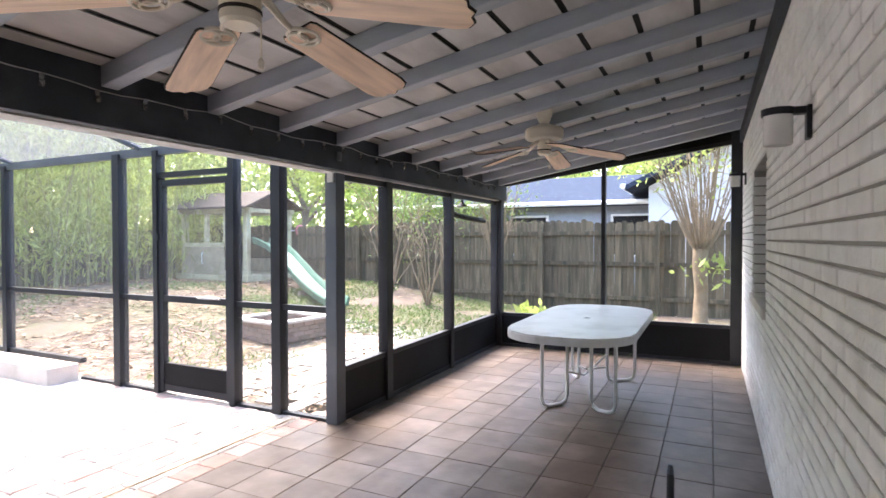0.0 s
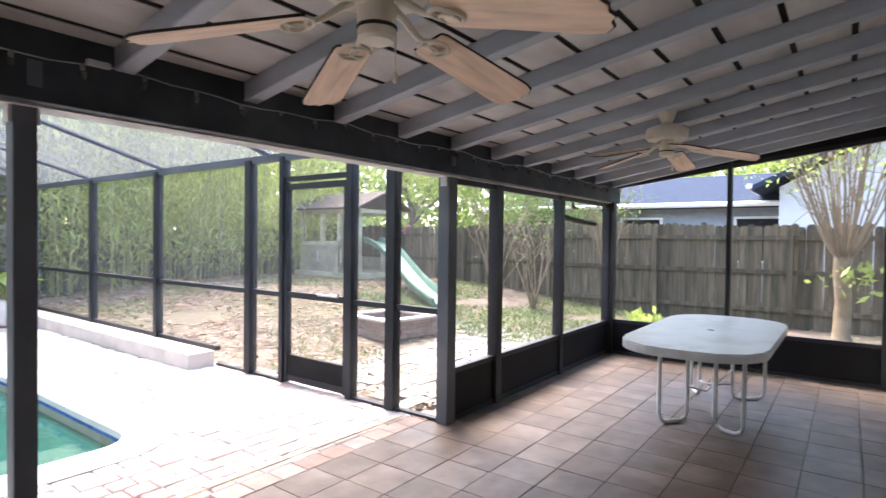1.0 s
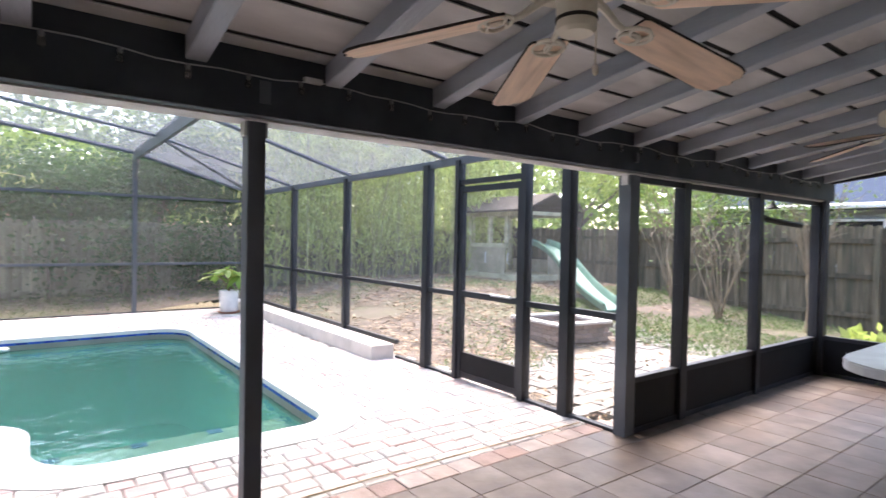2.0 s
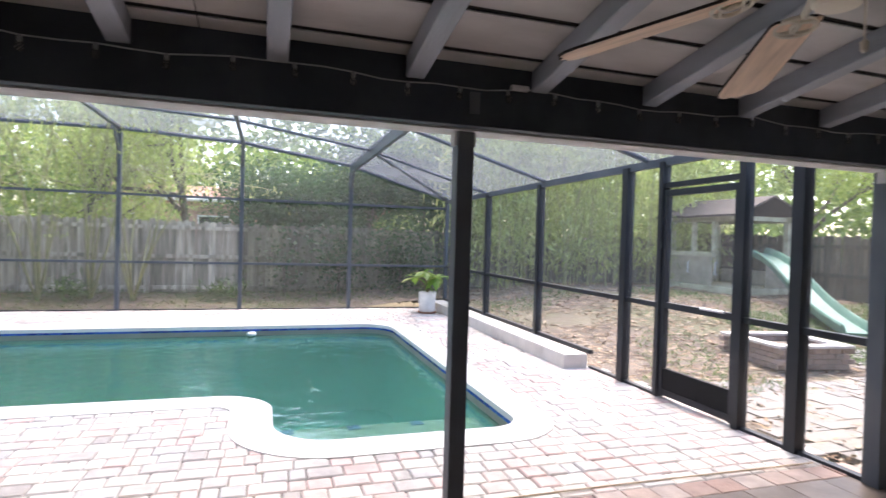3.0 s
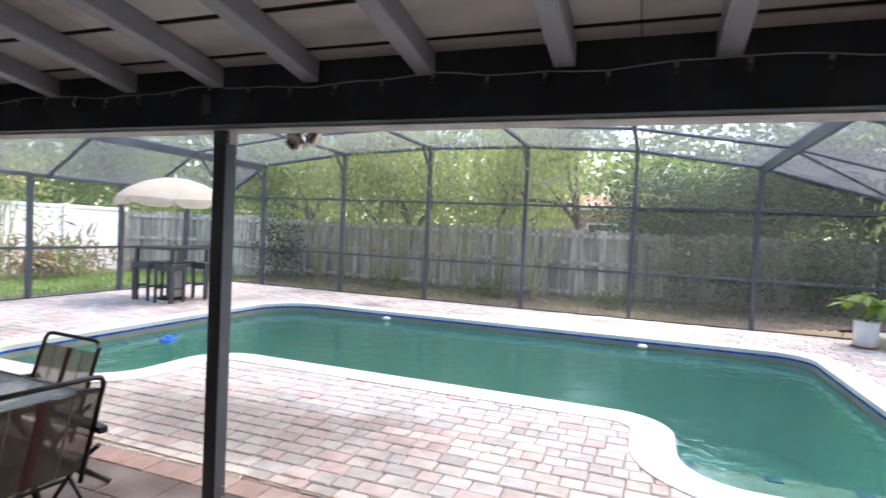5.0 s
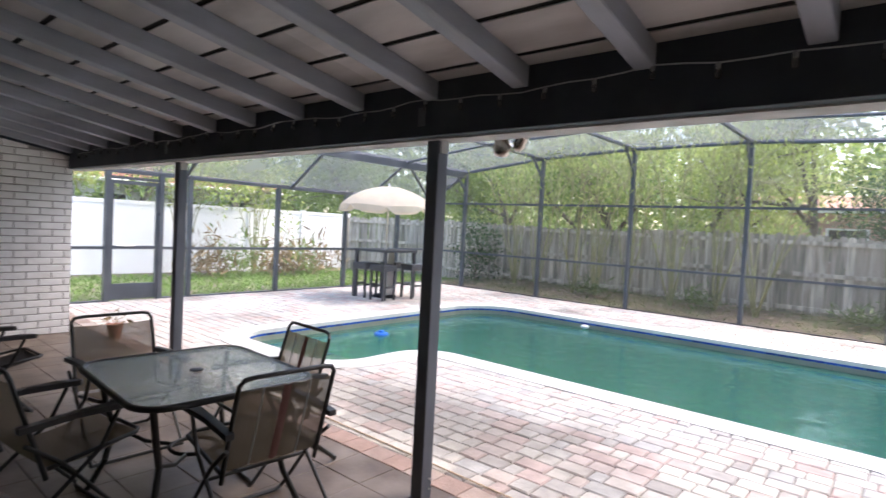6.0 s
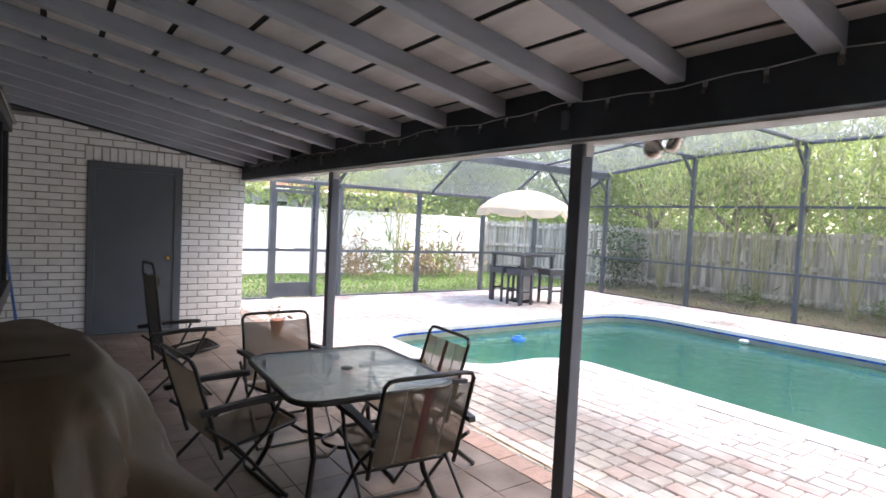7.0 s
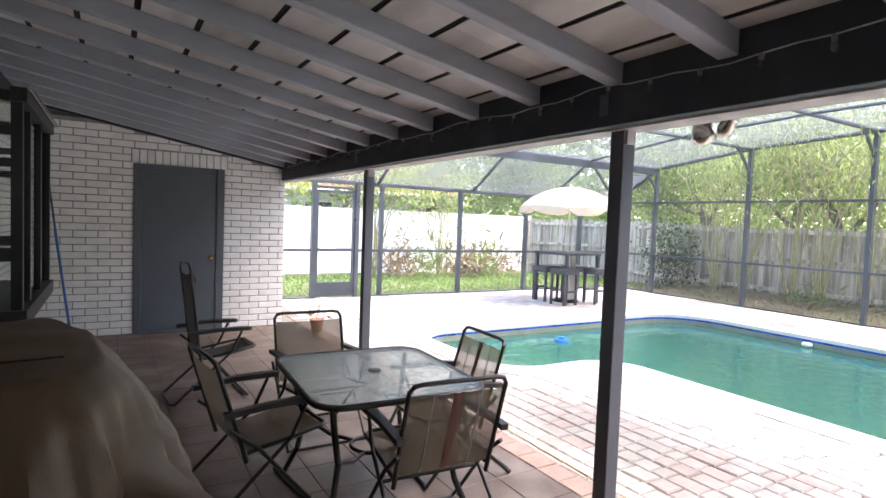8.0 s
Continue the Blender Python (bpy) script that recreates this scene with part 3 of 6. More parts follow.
for ya, yb in ((WALL_Y + 0.12, 1.475), (1.525, 2.895)):
    part("kick_panel", B(END_X - 0.02, ya, 0.02, END_X + 0.02, yb, 0.445), M_KICK, room)
    frame_bar(room, "rail", (END_X, ya, 0.445), (END_X, yb, 0.445), 0.06, 0.045)
    frame_bar(room, "rail", (END_X, ya, 0.02), (END_X, yb, 0.02), 0.06, 0.04)
    za, zb = 2.255 + (2.93 - ya) * 0.133, 2.255 + (2.93 - yb) * 0.133
    panel(room, "header_panel", [(END_X - 0.03, ya, za), (END_X - 0.03, yb, zb), (END_X - 0.03, yb, rafter_z(yb) + 0.1), (END_X - 0.03, ya, rafter_z(ya) + 0.1)], M_KICK)
    frame_bar(room, "rail", (END_X, ya, za), (END_X, yb, zb), 0.07, 0.05)
    panel(room, "screen", [(END_X, ya, 0.445), (END_X, yb, 0.445), (END_X, yb, zb), (END_X, ya, za)], M_SCREENF)

# ---- pool cage ----
cage = thing("pool_cage", "grey aluminium pool enclosure with arched insect-screen roof", "pool enclosure", kind="structure")
ARCH = [(CAGE_L, 2.25), (-9.33, 3.04), (-7.02, 3.32), (-4.805, 3.43), (-2.577, 3.45), (-0.39, 3.35), (1.787, 3.03), (CAGE_X, 2.41)]
for x, z in ARCH:
    w = 0.07
    part("post", B(x - w / 2, CAGE_Y - 0.05, -0.03, x + w / 2, CAGE_Y + 0.05, z), M_ALUG, cage)
for (xa, za), (xb, zb) in zip(ARCH, ARCH[1:]):
    frame_bar(cage, "rail", (xa, CAGE_Y, za), (xb, CAGE_Y, zb), 0.05, 0.07, M_ALUG)
    for z in (0.925, 2.215):
        frame_bar(cage, "rail", (xa + 0.035, CAGE_Y, z), (xb - 0.035, CAGE_Y, z), 0.05, 0.045, M_ALUG)
    frame_bar(cage, "rail", (xa, CAGE_Y, 0.0), (xb, CAGE_Y, 0.0), 0.06, 0.04)
    panel(cage, "screen", [(xa, CAGE_Y, 0), (xb, CAGE_Y, 0), (xb, CAGE_Y, zb), (xa, CAGE_Y, za)], M_SCREEN)
    panel(cage, "roof_screen", [(xa, CAGE_Y, za), (xb, CAGE_Y, zb), (xb, 3.06, zb), (xa, 3.06, za)], M_SCREENR)
    for y in (10.0, 7.7, 5.4, 3.12):
        frame_bar(cage, "purlin", (xa, y, za), (xb, y, zb), 0.045, 0.045, M_ALUG)
for i, (x, z) in enumerate(ARCH[1:-1]):
    big = i in (0, 5)
    frame_bar(cage, "roof_beam", (x, CAGE_Y, z - (0.05 if big else 0)), (x, 3.06, z - (0.05 if big else 0)), 0.06, 0.2 if big else 0.06, M_ALUG)
    frame_bar(cage, "brace", (x, CAGE_Y, z - 0.5), (x, CAGE_Y - 0.5, z - 0.02), 0.045, 0.045, M_ALUG, (1, 0, 0))
for (xa, za), (xb, zb) in ((ARCH[6], ARCH[7]), (ARCH[1], ARCH[0])):
    frame_bar(cage, "brace", (xa, 10.0, za), (xb, CAGE_Y, zb), 0.045, 0.045, M_ALUG)
    frame_bar(cage, "brace", (xa, 5.4, za), (xb, 3.1, zb), 0.045, 0.045, M_ALUG)


def side_wall(x, top, posts, door, curb_from):
    for y, w in posts:
        part("post", B(x - 0.05, y - w / 2, -0.03 if y < curb_from else 0.16, x + 0.05, y + w / 2, top), M_ALUG if x < 0 else M_ALU, cage)
    ends = [POST_Y + 0.06] + [p[0] for p in posts] + [CAGE_Y]
    m = M_ALUG if x < 0 else M_ALU
    for ya, yb in zip(ends, ends[1:]):
        frame_bar(cage, "rail", (x, ya, top), (x, yb, top), 0.05, 0.08, M_ALUG)
        panel(cage, "screen", [(x, ya, 0.02), (x, yb, 0.02), (x, yb, top), (x, ya, top)], M_SCREENS if x > 0 else M_SCREEN)
        if abs((ya + yb) / 2 - (door[0] + door[1]) / 2) > 0.1:
            frame_bar(cage, "rail", (x, ya, 0.92), (x, yb, 0.92), 0.05, 0.05, m)
            lift = 0.195 if ya >= curb_from - 0.7 and x > 0 and ya > 5 else 0.0
            for a, b, z in ([(ya, curb_from, 0.0), (curb_from, yb, 0.195)] if lift and ya < curb_from else [(ya, yb, lift)]):
                frame_bar(cage, "rail", (x, a, z), (x, b, z), 0.06, 0.05, m)
    y0, y1 = door
    d = part("screen_door", B(x - 0.02, y0 + 0.03, 0.03, x + 0.02, y1 - 0.03, 0.3), M_KICK if x > 0 else M_ALUG, cage, "screen door with solid kick plate")
    for nm, a, b in (("stile", (x, y0 + 0.06, 0.02), (x, y0 + 0.06, 2.08)), ("stile", (x, y1 - 0.06, 0.02), (x, y1 - 0.06, 2.08)), ("door_rail", (x, y0 + 0.03, 2.05), (x, y1 - 0.03, 2.05)), ("door_rail", (x, y0 + 0.03, 0.93), (x, y1 - 0.03, 0.93)), ("door_rail", (x, y0 + 0.03, 0.06), (x, y1 - 0.03, 0.06))):
        part(nm, bar(bmesh.new(), a, b, 0.05, 0.06, (1, 0, 0) if nm == "stile" else (0, 0, 1)), m, d)
    inn = x - 0.05 if x > 0 else x + 0.05
    part("push_bar", rod(bmesh.new(), (inn, y0 + 0.14, 0.96), (inn, y0 + 0.42, 0.96), 0.012), M_STEEL, d, "grey push bar")
    part("hinge", B(min(inn, x), y1 - 0.05, 1.5, max(inn, x), y1 - 0.01, 1.56), M_ALU, d)
    frame_bar(cage, "door_head", (x, y0, 2.13), (x, y1, 2.13), 0.05, 0.05, m)


side_wall(CAGE_X, 2.37, [(3.6, 0.1), (4.12, 0.07), (5.13, 0.06), (5.725, 0.1), (7.8, 0.08), (9.83, 0.08)], (4.12, 5.13), 6.36)
side_wall(CAGE_L, 2.25, [(4.1, 0.08), (4.97, 0.08), (5.5, 0.07), (7.39, 0.07), (9.245, 0.07), (11.0, 0.07)], (4.1, 4.97), 99.0)


# ---- fixtures and furniture of the patio ----
M_FANWHITE = mat("cream_enamel", (0.74, 0.68, 0.57), 0.4, var=0.08, scale=6, bump=0.05, stain=(0.4, 0.32, 0.22), amt=0.35, sscale=6)
M_BLADE = mat("pale_wood_blade", (0.88, 0.66, 0.5), 0.5, var=0.14, scale=4, bump=0.1, bscale=40, stain=(0.48, 0.32, 0.22), amt=0.4, sscale=3, stretch=(1.2, 9, 1))
M_RUST = mat("rusted_edge", (0.03, 0.022, 0.018), 0.8)
M_TUBE = mat("white_tube", (0.68, 0.7, 0.7), 0.35, var=0.06, scale=5, stain=(0.4, 0.38, 0.35), amt=0.3, sscale=8)
M_TOP = mat("white_resin_top", (0.6, 0.61, 0.6), 0.28, var=0.08, scale=3, bump=0.06, bscale=60, stain=(0.38, 0.38, 0.36), amt=0.7, sscale=3.5)
M_BLACKTUBE = mat("black_tube", (0.02, 0.019, 0.018), 0.4, var=0.2, scale=6, bump=0.05)
M_SLING = screen_mat("sling_mesh", (0.17, 0.132, 0.09), 0.82)
M_SLINGR = mat("sling_red_stripe", (0.13, 0.05, 0.038), 0.8, var=0.1, bump=0.3, bscale=260, trans=0.12)
M_SLINGL = mat("sling_light_stripe", (0.24, 0.23, 0.2), 0.8, var=0.1, bump=0.3, bscale=260, trans=0.12)
M_SLINGD = mat("dark_sling", (0.06, 0.055, 0.05), 0.8, var=0.15, bump=0.3, bscale=260, trans=0.2)
M_ARM = mat("black_plastic", (0.022, 0.022, 0.024), 0.45)
M_TGLASS = clear_mat("rippled_table_glass", (0.84, 0.89, 0.88), 0.05, 1.75, 0.3, 30, (0.6, 0.65, 0.63), 0.2)
M_TARP = mat("brown_cover", (0.088, 0.057, 0.033), 0.5, var=0.25, scale=2.5, bump=0.15, bscale=140, stain=(0.055, 0.04, 0.028), amt=0.5, sscale=2)
M_LAMPGLASS = mat("white_glass_jar", (0.75, 0.74, 0.72), 0.25, bump=0)
M_BULB = clear_mat("bulb_glass", (0.8, 0.79, 0.76), 0.05, 1.5, base=(0.5, 0.48, 0.45), cover=0.2)
M_SOCKET = mat("bulb_socket", (0.22, 0.22, 0.22), 0.5)
M_WIRE = mat("wire", (0.4, 0.4, 0.4), 0.5)
M_BRONZE = mat("weathered_floodlamp", (0.55, 0.52, 0.48), 0.25, 1.0, var=0.35, scale=12)
M_BLUEPOLE = mat("blue_pole", (0.04, 0.13, 0.4), 0.35)
M_ROPE = palette_mat("tan_rope", [(0.7, 0.56, 0.4), (0.76, 0.63, 0.47), (0.64, 0.5, 0.35)], 0.9, 0.2, 40, 0.3, 200, "i")


def ceiling_fan(x, y, z, phase, top, size=1.0):
    """z: the blades' height. top: where the mount meets the roof."""
    top = z + (top - z) / size
    t = thing("ceiling_fan", "cream five-bladed ceiling fan with pale wooden blades under the rafters", "ceiling fan", "ceiling fans", at=pose(x, y, z) @ Matrix.Scale(size, 4))
    part("motor_housing", lathe(bmesh.new(), [(0.05, 0.035), (0.145, 0.04), (0.157, 0.055), (0.157, 0.115), (0.145, 0.13), (0.06, 0.16), (0.03, 0.175)], 28), M_FANWHITE, t, smooth=True)
    part("switch_cap", lathe(bmesh.new(), [(0.01, -0.09), (0.045, -0.088), (0.054, -0.078), (0.056, 0.0), (0.06, 0.034)], 24), M_FANWHITE, t, smooth=True)
    part("trim_band", lathe(bmesh.new(), [(0.0565, -0.055), (0.0575, -0.053), (0.0575, -0.047), (0.0565, -0.045)], 24), M_RUST, t)
    part("downrod", rod(bmesh.new(), (0, 0, 0.17), (0, 0, top - z - 0.04), 0.014), M_RUST, t)
    part("canopy", lathe(bmesh.new(), [(0.025, top - z - 0.12), (0.045, top - z - 0.1), (0.066, top - z - 0.045), (0.07, top - z)], 20), M_FANWHITE, t, smooth=True)
    bm = rod(bmesh.new(), (0.04, -0.035, -0.05), (0.04, -0.035, -0.17), 0.0025, seg=6)
    lathe(bm, [(0.003, -0.2), (0.008, -0.195), (0.009, -0.175), (0.003, -0.168)], 8, (0.04, -0.035, 0))
    part("pull_chain", bm, M_FANWHITE, t)
    bl = bk = ed = None
    for k in range(5):
        m = Matrix.Rotation(radians(phase + 72 * k), 4, "Z") @ Matrix.Rotation(radians(11), 4, "Y")
        if bl is None:
            out = [(0.2, -0.058, 0.01), (0.215, -0.066), (0.6, -0.078), (0.635, -0.07), (0.655, -0.045), (0.652, -0.02), (0.665, 0.0), (0.652, 0.02), (0.655, 0.045), (0.635, 0.07), (0.6, 0.078), (0.215, 0.066), (0.2, 0.058)]
            b1 = slab(bmesh.new(), [o[:2] for o in out], -0.004, 0.004)
            bmesh.ops.rotate(b1, verts=b1.verts[:], cent=(0, 0, 0), matrix=Matrix.Rotation(radians(-11), 3, "X"))
            bl = mesh("blade", b1, M_BLADE)
            b3 = bmesh.new()
            tube(b3, [(p[0] * 1.002, p[1] * 1.01, 0.001) for p in out], 0.0042, 5, closed=True)
            bmesh.ops.rotate(b3, verts=b3.verts[:], cent=(0, 0, 0), matrix=Matrix.Rotation(radians(-11), 3, "X"))
            ed = mesh("blade_edge", b3, M_RUST)
            b2 = bmesh.new()
            tube(b2, [(0.06, 0, 0.03), (0.1, 0, 0.02), (0.15, 0, -0.002), (0.18, 0, -0.008)], [0.014, 0.012, 0.01, 0.009], 8)
            for cy, rr in ((0.0, 0.05), (-0.022, 0.03), (0.022, 0.03)):
                tube(b2, [(0.225 + rr * 0.95 * math.cos(a), cy + rr * math.sin(a), -0.009) for a in [2 * math.pi * j / 14 for j in range(14)]], 0.006, 6, closed=True)
            bk = mesh("blade_iron", b2, M_FANWHITE, True)
        for nm, me, lab in (("blade", bl, "pale wooden blade with a worn dark edge"), ("blade_iron", bk, "cream scrolled blade bracket")):
            ob = new(nm, me)
            ob.parent, ob.matrix_basis = t, m
            tagged(ob, lab)
            if nm == "blade":
                e = new("edge", ed)
                e.parent = ob
    return t


ceiling_fan(1.48, 1.49, 2.222, -9, 2.575, 1.08)
ceiling_fan(4.8, 1.5, 2.29, -1, 2.575)


def wall_lamp(x, z, label):
    t = thing("wall_lamp", label, "wall lamp", "wall lamps", at=pose(x, WALL_Y, z))
    part("back_plate", B(-0.03, 0.0, -0.05, 0.03, 0.018, 0.075, bev=0.004), M_ALU, t)
    part("arm", B(-0.022, 0.015, 0.045, 0.022, 0.155, 0.072, bev=0.004), M_ALU, t)
    part("cap", lathe(bmesh.new(), [(0.03, 0.075), (0.057, 0.07), (0.057, 0.045), (0.05, 0.044)], 20, (0, 0.108, 0)), M_ALU, t, smooth=True)
    part("shade", lathe(bmesh.new(), [(0.02, -0.07), (0.045, -0.068), (0.05, -0.06), (0.05, 0.044)], 24, (0, 0.108, 0)), M_LAMPGLASS, t, "white frosted glass cylinder", smooth=True)


wall_lamp(2.732, 1.925, "black wall lamp with a white glass jar on the brick")
wall_lamp(6.9, 2.12, "black wall lamp with a white glass jar on the brick")


def resin_table(x, y):
    t = thing("patio_table", "long white resin patio table with rounded ends on looped tube legs", "table", at=pose(x, y, 0))
    outl = round_path([(-1.15, -0.53), (1.15, -0.53), (1.15, 0.53), (-1.15, 0.53)], 0.42, 9)
    bm = slab(bmesh.new(), outl, 0.672, 0.74)
    bmesh.ops.bevel(bm, geom=[e for e in bm.edges if all(v.co.z > 0.73 for v in e.verts)], offset=0.012, segments=2, affect="EDGES")
    part("tabletop", bm, M_TOP, t, "worn white moulded top with stains")
    part("umbrella_hole", lathe(bmesh.new(), [(0.024, 0.735), (0.03, 0.742), (0.024, 0.7425)], 16), M_ARM, t)
    for a, b in (((-0.63, 0.27), (-0.4, 0.1)), ((-0.48, -0.13), (-0.57, -0.35)), ((0.53, -0.1), (0.74, -0.35)), ((0.47, 0.18), (0.7, 0.3))):
        A, Bv = Vector((*a, 0)), Vector((*b, 0))
        d = (Bv - A).normalized()
        pts = [A + Vector((0, 0, 0.68)), A + Vector((0, 0, 0.09)), A + d * 0.02 + Vector((0, 0, 0.04)), A + d * 0.07 + Vector((0, 0, 0.017)), Bv - d * 0.07 + Vector((0, 0, 0.017)), Bv - d * 0.02 + Vector((0, 0, 0.04)), Bv + Vector((0, 0, 0.09)), Bv + Vector((0, 0, 0.68))]
        part("leg", tube(bmesh.new(), pts, 0.0165, 10), M_TUBE, t, smooth=True)
    part("brace", tube(bmesh.new(), [(0.53, -0.1, 0.16), (0.2, 0.05, 0.2), (0.47, 0.18, 0.16)], 0.01, 8), M_TUBE, t, smooth=True)
    part("brace", tube(bmesh.new(), [(-0.4, 0.1, 0.3), (0.1, 0.05, 0.16), (0.53, -0.1, 0.3)], 0.01, 8), M_TUBE, t, smooth=True)
    return t


resin_table(5.66, 1.31)

# glass dining table
table = thing("glass_table", "square rippled-glass patio table with a black rim on curved legs", "table", at=pose(-3.08, 2.08, 0, 0, 0, -3))
sq = [(-0.5, -0.45), (0.5, -0.45), (0.5, 0.45), (-0.5, 0.45)]
part("tabletop", slab(bmesh.new(), round_path(sq, 0.14, 7), 0.708, 0.716), M_TGLASS, table, "rippled clear glass top")
part("rim", tube(bmesh.new(), [(x, y, 0.705) for x, y in round_path(sq, 0.14, 7)], 0.016, 8, True), M_BLACKTUBE, table, smooth=True)
part("umbrella_ring", lathe(bmesh.new(), [(0.022, 0.716), (0.036, 0.718), (0.036, 0.722), (0.022, 0.724)], 18), M_ARM, table)
for sx in (-1, 1):
    for sv in (-1, 1):
        part("leg", tube(bmesh.new(), [(sx * 0.4, sv * 0.36, 0.7), (sx * 0.37, sv * 0.33, 0.5), (sx * 0.33, sv * 0.3, 0.38), (sx * 0.36, sv * 0.33, 0.2), (sx * 0.44, sv * 0.4, 0.0)], 0.0165, 8), M_BLACKTUBE, table, smooth=True)
        part("brace", tube(bmesh.new(), [(sx * 0.33, sv * 0.3, 0.38), (sx * 0.2, sv * 0.18, 0.31), (sx * 0.09, sv * 0.08, 0.3)], 0.011, 8), M_BLACKTUBE, table, smooth=True)
part("brace_ring", tube(bmesh.new(), [(0.12 * math.cos(a), 0.12 * math.sin(a), 0.3) for a in [2 * math.pi * k / 20 for k in range(20)]], 0.011, 8, True), M_BLACKTUBE, table, smooth=True)


def sling(bm, a, b, w, sag, n=8, fm=0):
    """A cloth band from line a to line b (y, z) of width w, hanging by sag."""
    (ya, za), (yb, zb) = a, b
    rows = []
    for i in range(n + 1):
        f = i / n
        s = sag * 4 * f * (1 - f)
        rows.append([bm.verts.new((w[0] + (w[1] - w[0]) * j / 4, ya + (yb - ya) * f - s * 0.25, za + (zb - za) * f - s - 0.008 * math.sin(math.pi * j / 4))) for j in range(5)])
    for r0, r1 in zip(rows, rows[1:]):
        for j in range(4):
            bm.faces.new((r0[j], r0[j + 1], r1[j + 1], r1[j]))
    return bm


def folding_chair(at, label, stripes=True, back=0.84, wide=0.25, cloth=None, lean=0.3):
    """Faces +y. Looped tube back, sling seat, X legs, plastic arms."""
    t = thing("folding_chair", label, "chair", "chairs round the glass table", at=at)
    W, top = wide, back
    yb, zb = -0.02, 0.36
    yt = -0.02 - (top - zb) * lean
    P = lambda f, x: (x, yb + (yt - yb) * f, zb + (top - zb) * f)
    part("back_frame", tube(bmesh.new(), [P(-0.1, -W), P(0.5, -W), P(0.93, -W), P(0.985, -W + 0.02), P(1.0, -W + 0.06), P(1.0, W - 0.06), P(0.985, W - 0.02), P(0.93, W), P(0.5, W), P(-0.1, W)], 0.0115, 8), M_BLACKTUBE, t, smooth=True)
    c = cloth or M_SLING
    lim = 0.88
    bands = [(-W + 0.012, W - 0.012, c)]
    if stripes:
        bands = [(-W + 0.012, -0.13, c), (-0.13, -0.12, M_SLINGL), (-0.12, -0.022, c), (-0.022, 0.022, M_SLINGR), (0.022, 0.12, c), (0.12, 0.13, M_SLINGL), (0.13, W - 0.012, c)]
    for x0, x1, m in bands:
        part("back_sling", sling(bmesh.new(), (yb, zb + 0.02), P(lim, 0)[1:], (x0, x1), 0.008), m, t, "red stripe of the back" if m is M_SLINGR else "")
    part("seat_sling", sling(bmesh.new(), (0.0, 0.365), (0.42, 0.42), (-W + 0.012, W - 0.012), 0.03), c, t)
    bm = tube(bmesh.new(), [(-W, 0.0, 0.36), (-W, 0.4, 0.42), (-W + 0.03, 0.43, 0.423), (W - 0.03, 0.43, 0.423), (W, 0.4, 0.42), (W, 0.0, 0.36)], 0.011, 8)
    part("seat_frame", bm, M_BLACKTUBE, t, smooth=True)
    for s in (-1, 1):
        x = s * (W + 0.022)
        part("front_leg", tube(bmesh.new(), [(x, 0.3, 0.57), (x, 0.22, 0.4), (x, -0.1, 0.12), (x, -0.22, 0.012)], 0.0105, 8), M_BLACKTUBE, t, smooth=True)
        part("rear_leg", tube(bmesh.new(), [(x, -0.1, 0.5), (x, 0.05, 0.38), (x, 0.24, 0.15), (x, 0.36, 0.012)], 0.0105, 8), M_BLACKTUBE, t, smooth=True)
        bm = bmesh.new()
        outl = [(-0.13, -0.02), (0.1, -0.022), (0.27, -0.03), (0.36, -0.026), (0.385, 0.0), (0.36, 0.026), (0.27, 0.03), (0.1, 0.022), (-0.13, 0.02)]
        rows = [[bm.verts.new((x + b, a, 0.575 + 0.02 * math.sin((a + 0.13) * 5.0) + dz)) for a, b in outl] for dz in (-0.014, 0.014)]
        n = len(outl)
        for i in range(n):
            bm.faces.new((rows[0][i], rows[0][(i + 1) % n], rows[1][(i + 1) % n], rows[1][i]))
        bm.faces.new(rows[1])
        bm.faces.new(rows[0][::-1])
        part("armrest", bm, M_ARM, t, "black plastic armrest", smooth=True)
    for y in (-0.22, 0.36):
        part("foot_bar", tube(bmesh.new(), [(-W - 0.022, y, 0.02), (-W + 0.02, y - 0.02, 0.012), (W - 0.02, y - 0.02, 0.012), (W + 0.022, y, 0.02)], 0.0105, 8), M_BLACKTUBE, t, smooth=True)
    part("cross_bar", rod(bmesh.new(), (-W - 0.02, 0.12, 0.29), (W + 0.02, 0.12, 0.29), 0.009), M_BLACKTUBE, t)
    return t


folding_chair(pose(-2.53, 2.20, 0, 0, 0, 86), "black folding chair with tan striped sling, back to the camera's way", True)
folding_chair(pose(-3.24, 2.76, 0, 0, 0, 176), "black folding chair with tan striped sling beside the porch edge", True)
folding_chair(pose(-4.18, 2.09, 0, 0, 0, -90), "black folding chair with plain tan sling at the glass table", False)
folding_chair(pose(-3.36, 1.38, 0, 0, 0, 8), "black folding chair with dusty tan sling beside the covered grill", False)
rec = folding_chair(pose(-5.3, 1.45, 0, 0, 0, 6), "tall black reclining chair with dark sling near the store door", False, 1.14, 0.18, M_SLINGD, 0.12)
rec.name = "reclining_chair"
tagged(rec, category="recliner")
bm = bmesh.new()
bmesh.ops.create_uvsphere(bm, u_segments=14, v_segments=8, radius=1.0, matrix=Matrix.LocRotScale((0, -0.065, 0.99), None, (0.14, 0.03, 0.06)))
part("head_pillow", bm, M_SLING, rec, "small brown head pillow", smooth=True)


